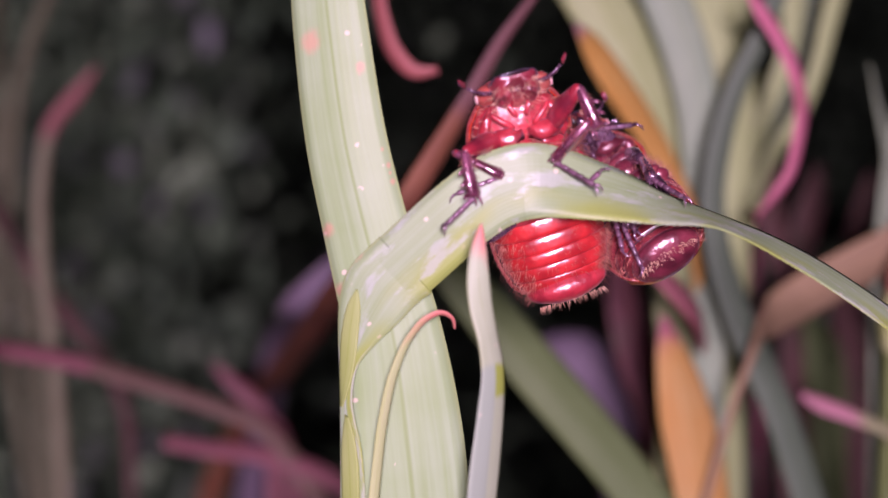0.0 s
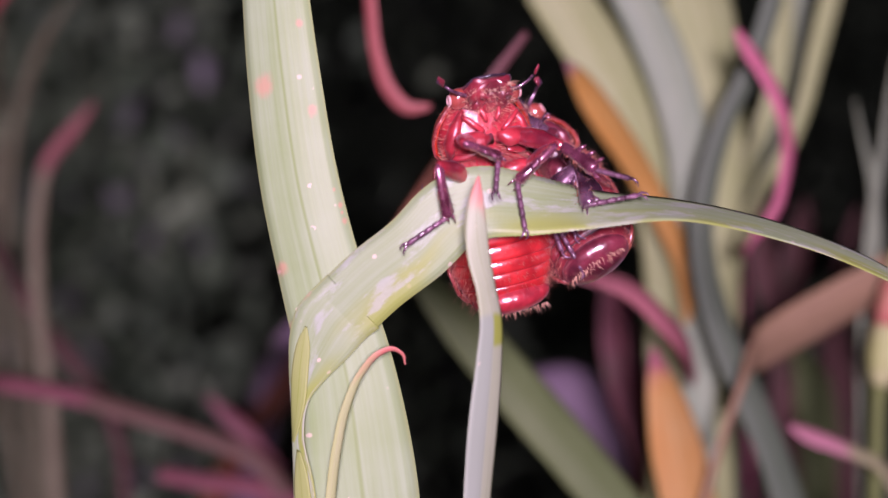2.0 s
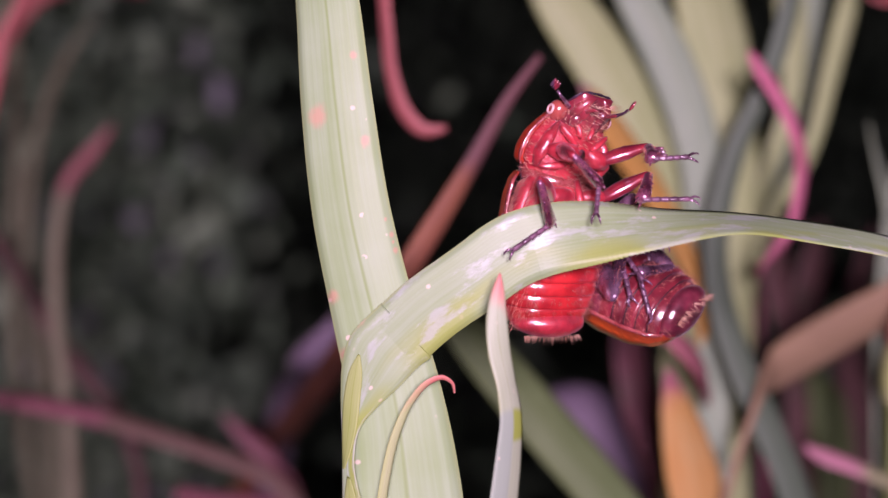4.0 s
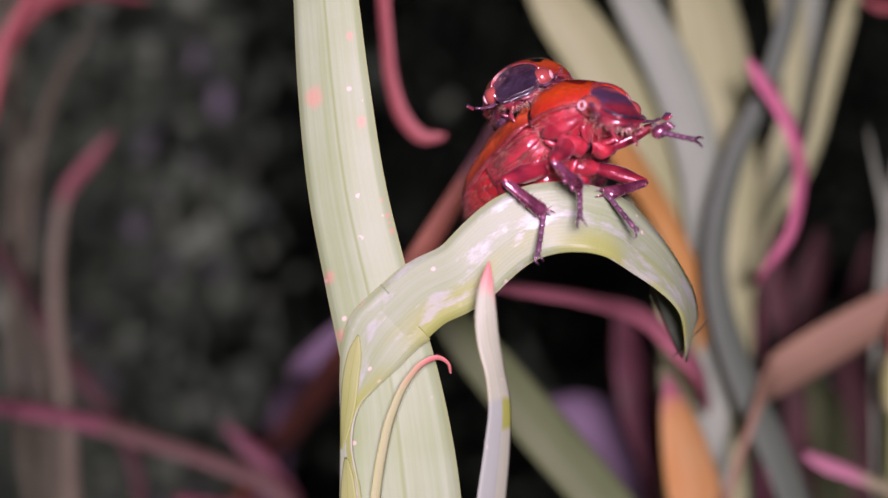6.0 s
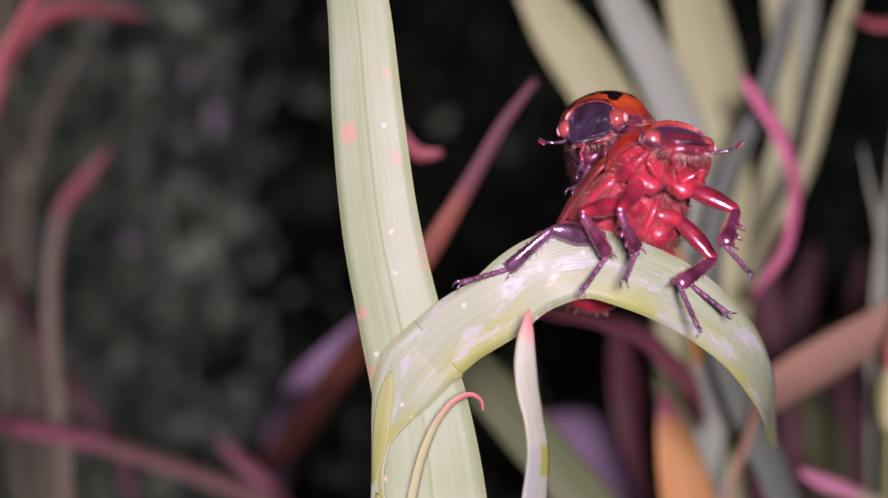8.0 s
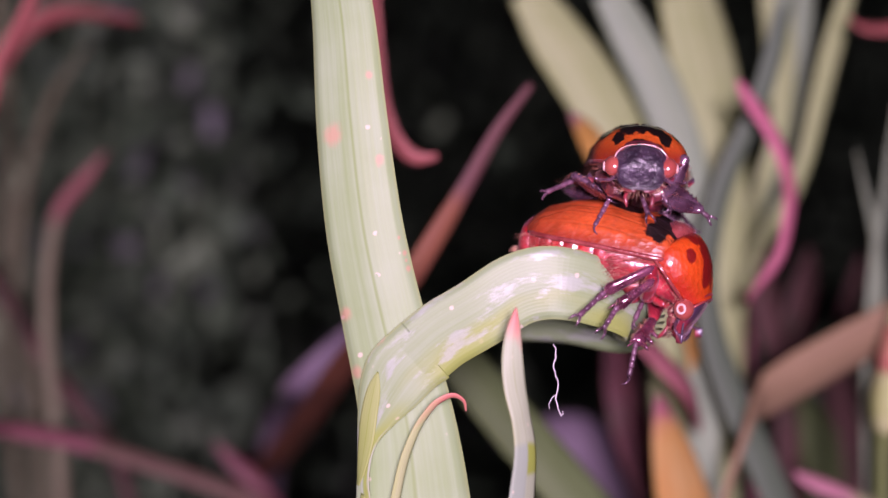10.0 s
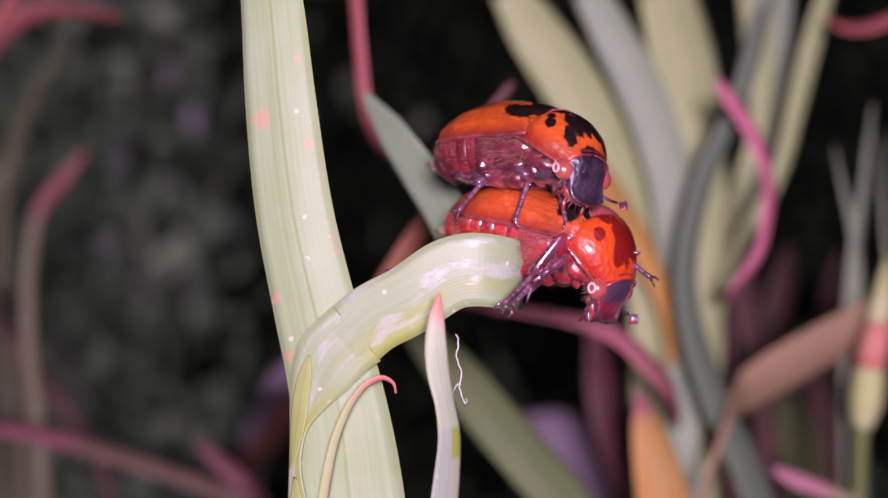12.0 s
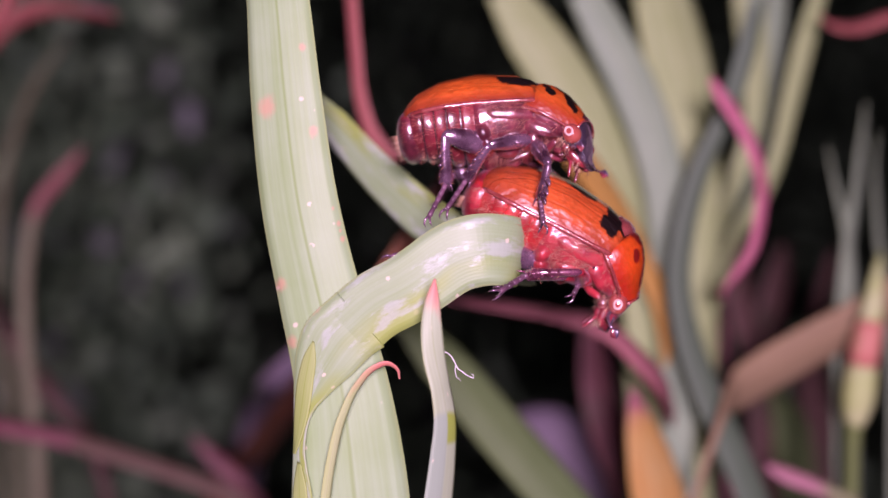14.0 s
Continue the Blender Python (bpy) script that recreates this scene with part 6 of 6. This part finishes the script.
def leg_poses(key, target, fore, hind, lift, fa, ta, sa, knee_way=None):
    """Femur, tibia and tarsus of a leg whose claw reaches for target, in the beetle's space."""
    side = 1 if key[1] == "l" else -1
    hip = {"f": Vector((1.8, 1.7 * side, -2.3)), "m": Vector((3.3, 1.9 * side, -2.3)), "h": Vector((0.8, 1.9 * side, -2.5))}[key[0]]
    hip = (fore @ (hip * MM)) / MM if key[0] == "f" else hip * hind
    lead = {"f": 0.5, "m": -0.1, "h": -0.6}[key[0]]
    to = target - hip
    far = to.length
    stand = (lift + 0.9) / 1.4
    toe = (to.normalized() * 0.75 + Vector((0, 0.25 * side, 0.35 - 0.80 * stand))).normalized()
    ankle = target - toe * (sa + 0.3)
    to = ankle - hip
    if far > fa + ta + sa:
        ankle = hip + to.normalized() * min(to.length, (fa + ta) * 0.985)
        toe = (target - ankle).normalized()
    to = ankle - hip
    d = max(min(to.length, (fa + ta) * 0.985), abs(fa - ta) + 0.9)
    way = to.normalized()
    if key[0] == "m":
        lead += 1.0 * (1 - stand)
    if key[0] == "h":
        lead -= 1.3 * (lift + 0.9)
        lift += 1.2 * (1 - stand)
    up = Vector((lead, 1.0 * side, lift))
    if knee_way is not None:
        up = knee_way
    up = (up - way * up.dot(way)).normalized()
    c = (fa * fa + d * d - ta * ta) / (2 * fa * d)
    c = max(-1, min(1, c))
    knee = hip + way * (fa * c) + up * (fa * math.sqrt(1 - c * c))
    end = hip + way * d
    f = axes(knee - hip, up)
    f.translation = hip * MM
    s = axes(end - knee, up)
    s.translation = knee * MM
    t = axes(toe, up)
    t.translation = end * MM
    return f, f.inverted() @ s, f.inverted() @ t


def knee_of(feet, k, t, m):
    """Knees that bend another way: up before the blade, or back along the belly."""
    if feet is LOWER_FEET and k == "hr" and 6.7 <= t < 9.2:
        return m.to_3x3().inverted() @ Vector((-0.2, -0.5, 1.0))
    if feet is LOWER_FEET and k == "hr" and t <= 5.2:
        return Vector((0.1, -0.8, 1.0))
    if feet is LOWER_FEET and k == "hl" and t <= 5.2:
        return m.to_3x3().inverted() @ Vector((0.3, 0.6, 1.0))
    if feet is UPPER_FEET and k[0] == "h" and t > 9.2:
        return Vector((-1.0, 0.45 if k[1] == "l" else -0.45, -0.1))
    return None


def beetle_rows(track, feet, legs, hind):
    body, fore_rows, leg_rows = [], [], {k: ([], [], []) for k in LEGS}
    for t in TIMES:
        m, nod, turn = body_pose(track, t)
        body.append((t, sway(t) @ m))
        fm = fore_pose(nod, turn, hind)
        lift = -0.9 + 1.4 * max(0.0, min(1.0, m.col[2].z))
        fore_rows.append((t, fm))
        back = m.inverted()
        for k in LEGS:
            rest = Vector(REST[k]) * hind
            if k[0] == "f":
                rest = (fm @ (Vector((rest.x - 4.4 * hind, rest.y, rest.z)) * MM)) / MM
            goal = rest
            ts = feet[k].times
            if ts:
                held = (back @ (Vector(feet[k].at(t)) * MM)) / MM
                off = max(ts[0] - t, t - ts[-1], 0.0)
                mix = min(1.0, off / 0.8)
                goal = held.lerp(rest, mix)
            for rows, pm in zip(leg_rows[k], leg_poses(k, goal, fm, hind, lift, *legs[k][3:], knee_of(feet, k, t, m))):
                rows.append((t, pm))
    return body, fore_rows, leg_rows


def build_thread():
    rng = random.Random(8)
    line = [(0.12 * math.sin(i * 0.9) + rng.uniform(-0.05, 0.05), 0.1 * math.cos(i * 0.7), -0.3 * i, 0.045) for i in range(16)]
    fork = [(line[11][0], line[11][1], line[11][2], 0.04), (-0.35, 0.1, -3.5, 0.035), (-0.6, 0.15, -3.9, 0.03), (-0.55, 0.2, -4.3, 0.015)]
    curl = [(line[-1][0], line[-1][1], line[-1][2], 0.045), (0.15, 0.1, -4.75, 0.04), (0.3, 0.1, -4.6, 0.03), (0.25, 0.12, -4.4, 0.015)]
    root = tagged(new("silk_thread"), "fine white dry fibre trailing from the blade", "thread")
    for name, points in (("strand", line), ("strand", fork), ("strand", curl)):
        part(name, limb(points, 5), HAIR_SILK, root)
    return root


# the fibre: top end and bottom end, in the plant's space
THREAD = Track()
THREAD.key(0, -1.5, 1.2, -5.6, -4.5, -9.5)
THREAD.key(8.4, -1.5, 1.2, -5.6, -4.5, -9.5)
THREAD.key(10.3, 7.89, -1.5, -4.87, 8.59, -8.97)
THREAD.key(10.5, 8.15, -1.5, -5, 8.92, -9.03)
THREAD.key(11, 7.16, -1.5, -6.2, 7.57, -10.58)
THREAD.key(11.5, 4.19, -1, -5.94, 3.81, -10.28)
THREAD.key(12, 5.08, 0.5, -5.55, 5.5, -9.78)
THREAD.key(13, 4.94, 0.5, -6.19, 5.49, -10.35)
THREAD.key(13.5, 4.62, -2.5, -4.59, 8.44, -8.86)
THREAD.key(14, 2.54, -2, -5.93, 6.04, -9.55)
LARGE, SMALL = 1.17, 1.06
build_ground()
build_bank()
build_background()
thread = build_thread()
front_plant, narrow_blade, blade_pieces, bent_parts = build_front_plant()
lower_beetle, lower_fore, lower_legs = build_beetle("glossy orange-red beetle with a red belly, clinging to the bent blade", WING_LOWER, SHIELD_LOWER, BELLY_RED, THORAX_RED, HEAD_RED, LEG_RED, 11, LARGE, 1.26)
upper_beetle, upper_fore, upper_legs = build_beetle("orange beetle with black spots, riding on another beetle's back", WING_UPPER, SHIELD_UPPER, BELLY_DARK, THORAX_DARK, HEAD_DARK, LEG_DARK, 12, SMALL, 1.18)


def thread_pose(t):
    x, y, z, low_x, low_z = THREAD.at(t)
    way = Vector((low_x - x, 0, low_z - z)).normalized()
    m = Matrix((Vector((-way.z, 0, way.x)), Vector((0, 1, 0)), -way)).transposed().to_4x4()
    m.translation = Vector((x, y, z)) * MM
    return sway(t) @ m


def motions():
    walk(thread, [(t, thread_pose(t)) for t in TIMES])
    walk(front_plant, [(t, sway(t)) for t in TIMES])
    walk(narrow_blade, [(t, pose(NARROW.at(t)[0] * MM, 0, NARROW.at(t)[1] * MM)) for t in TIMES])
    for ob in bent_parts:
        walk(ob, [(t, bend(t)) for t in TIMES])
    paths = [outer_poses(t) for t in TIMES]
    for k, ob in enumerate(blade_pieces):
        walk(ob, [(t, paths[i][k]) for i, t in enumerate(TIMES)])
    for ob, fore, legs, track, feet, hind in ((lower_beetle, lower_fore, lower_legs, LOWER, LOWER_FEET, LARGE), (upper_beetle, upper_fore, upper_legs, UPPER, UPPER_FEET, SMALL)):
        body, fore_rows, leg_rows = beetle_rows(track, feet, legs, hind)
        walk(ob, body)
        walk(fore, fore_rows)
        for k in LEGS:
            for piece, rows in zip(legs[k][:3], leg_rows[k]):
                walk(piece, rows)


motions()
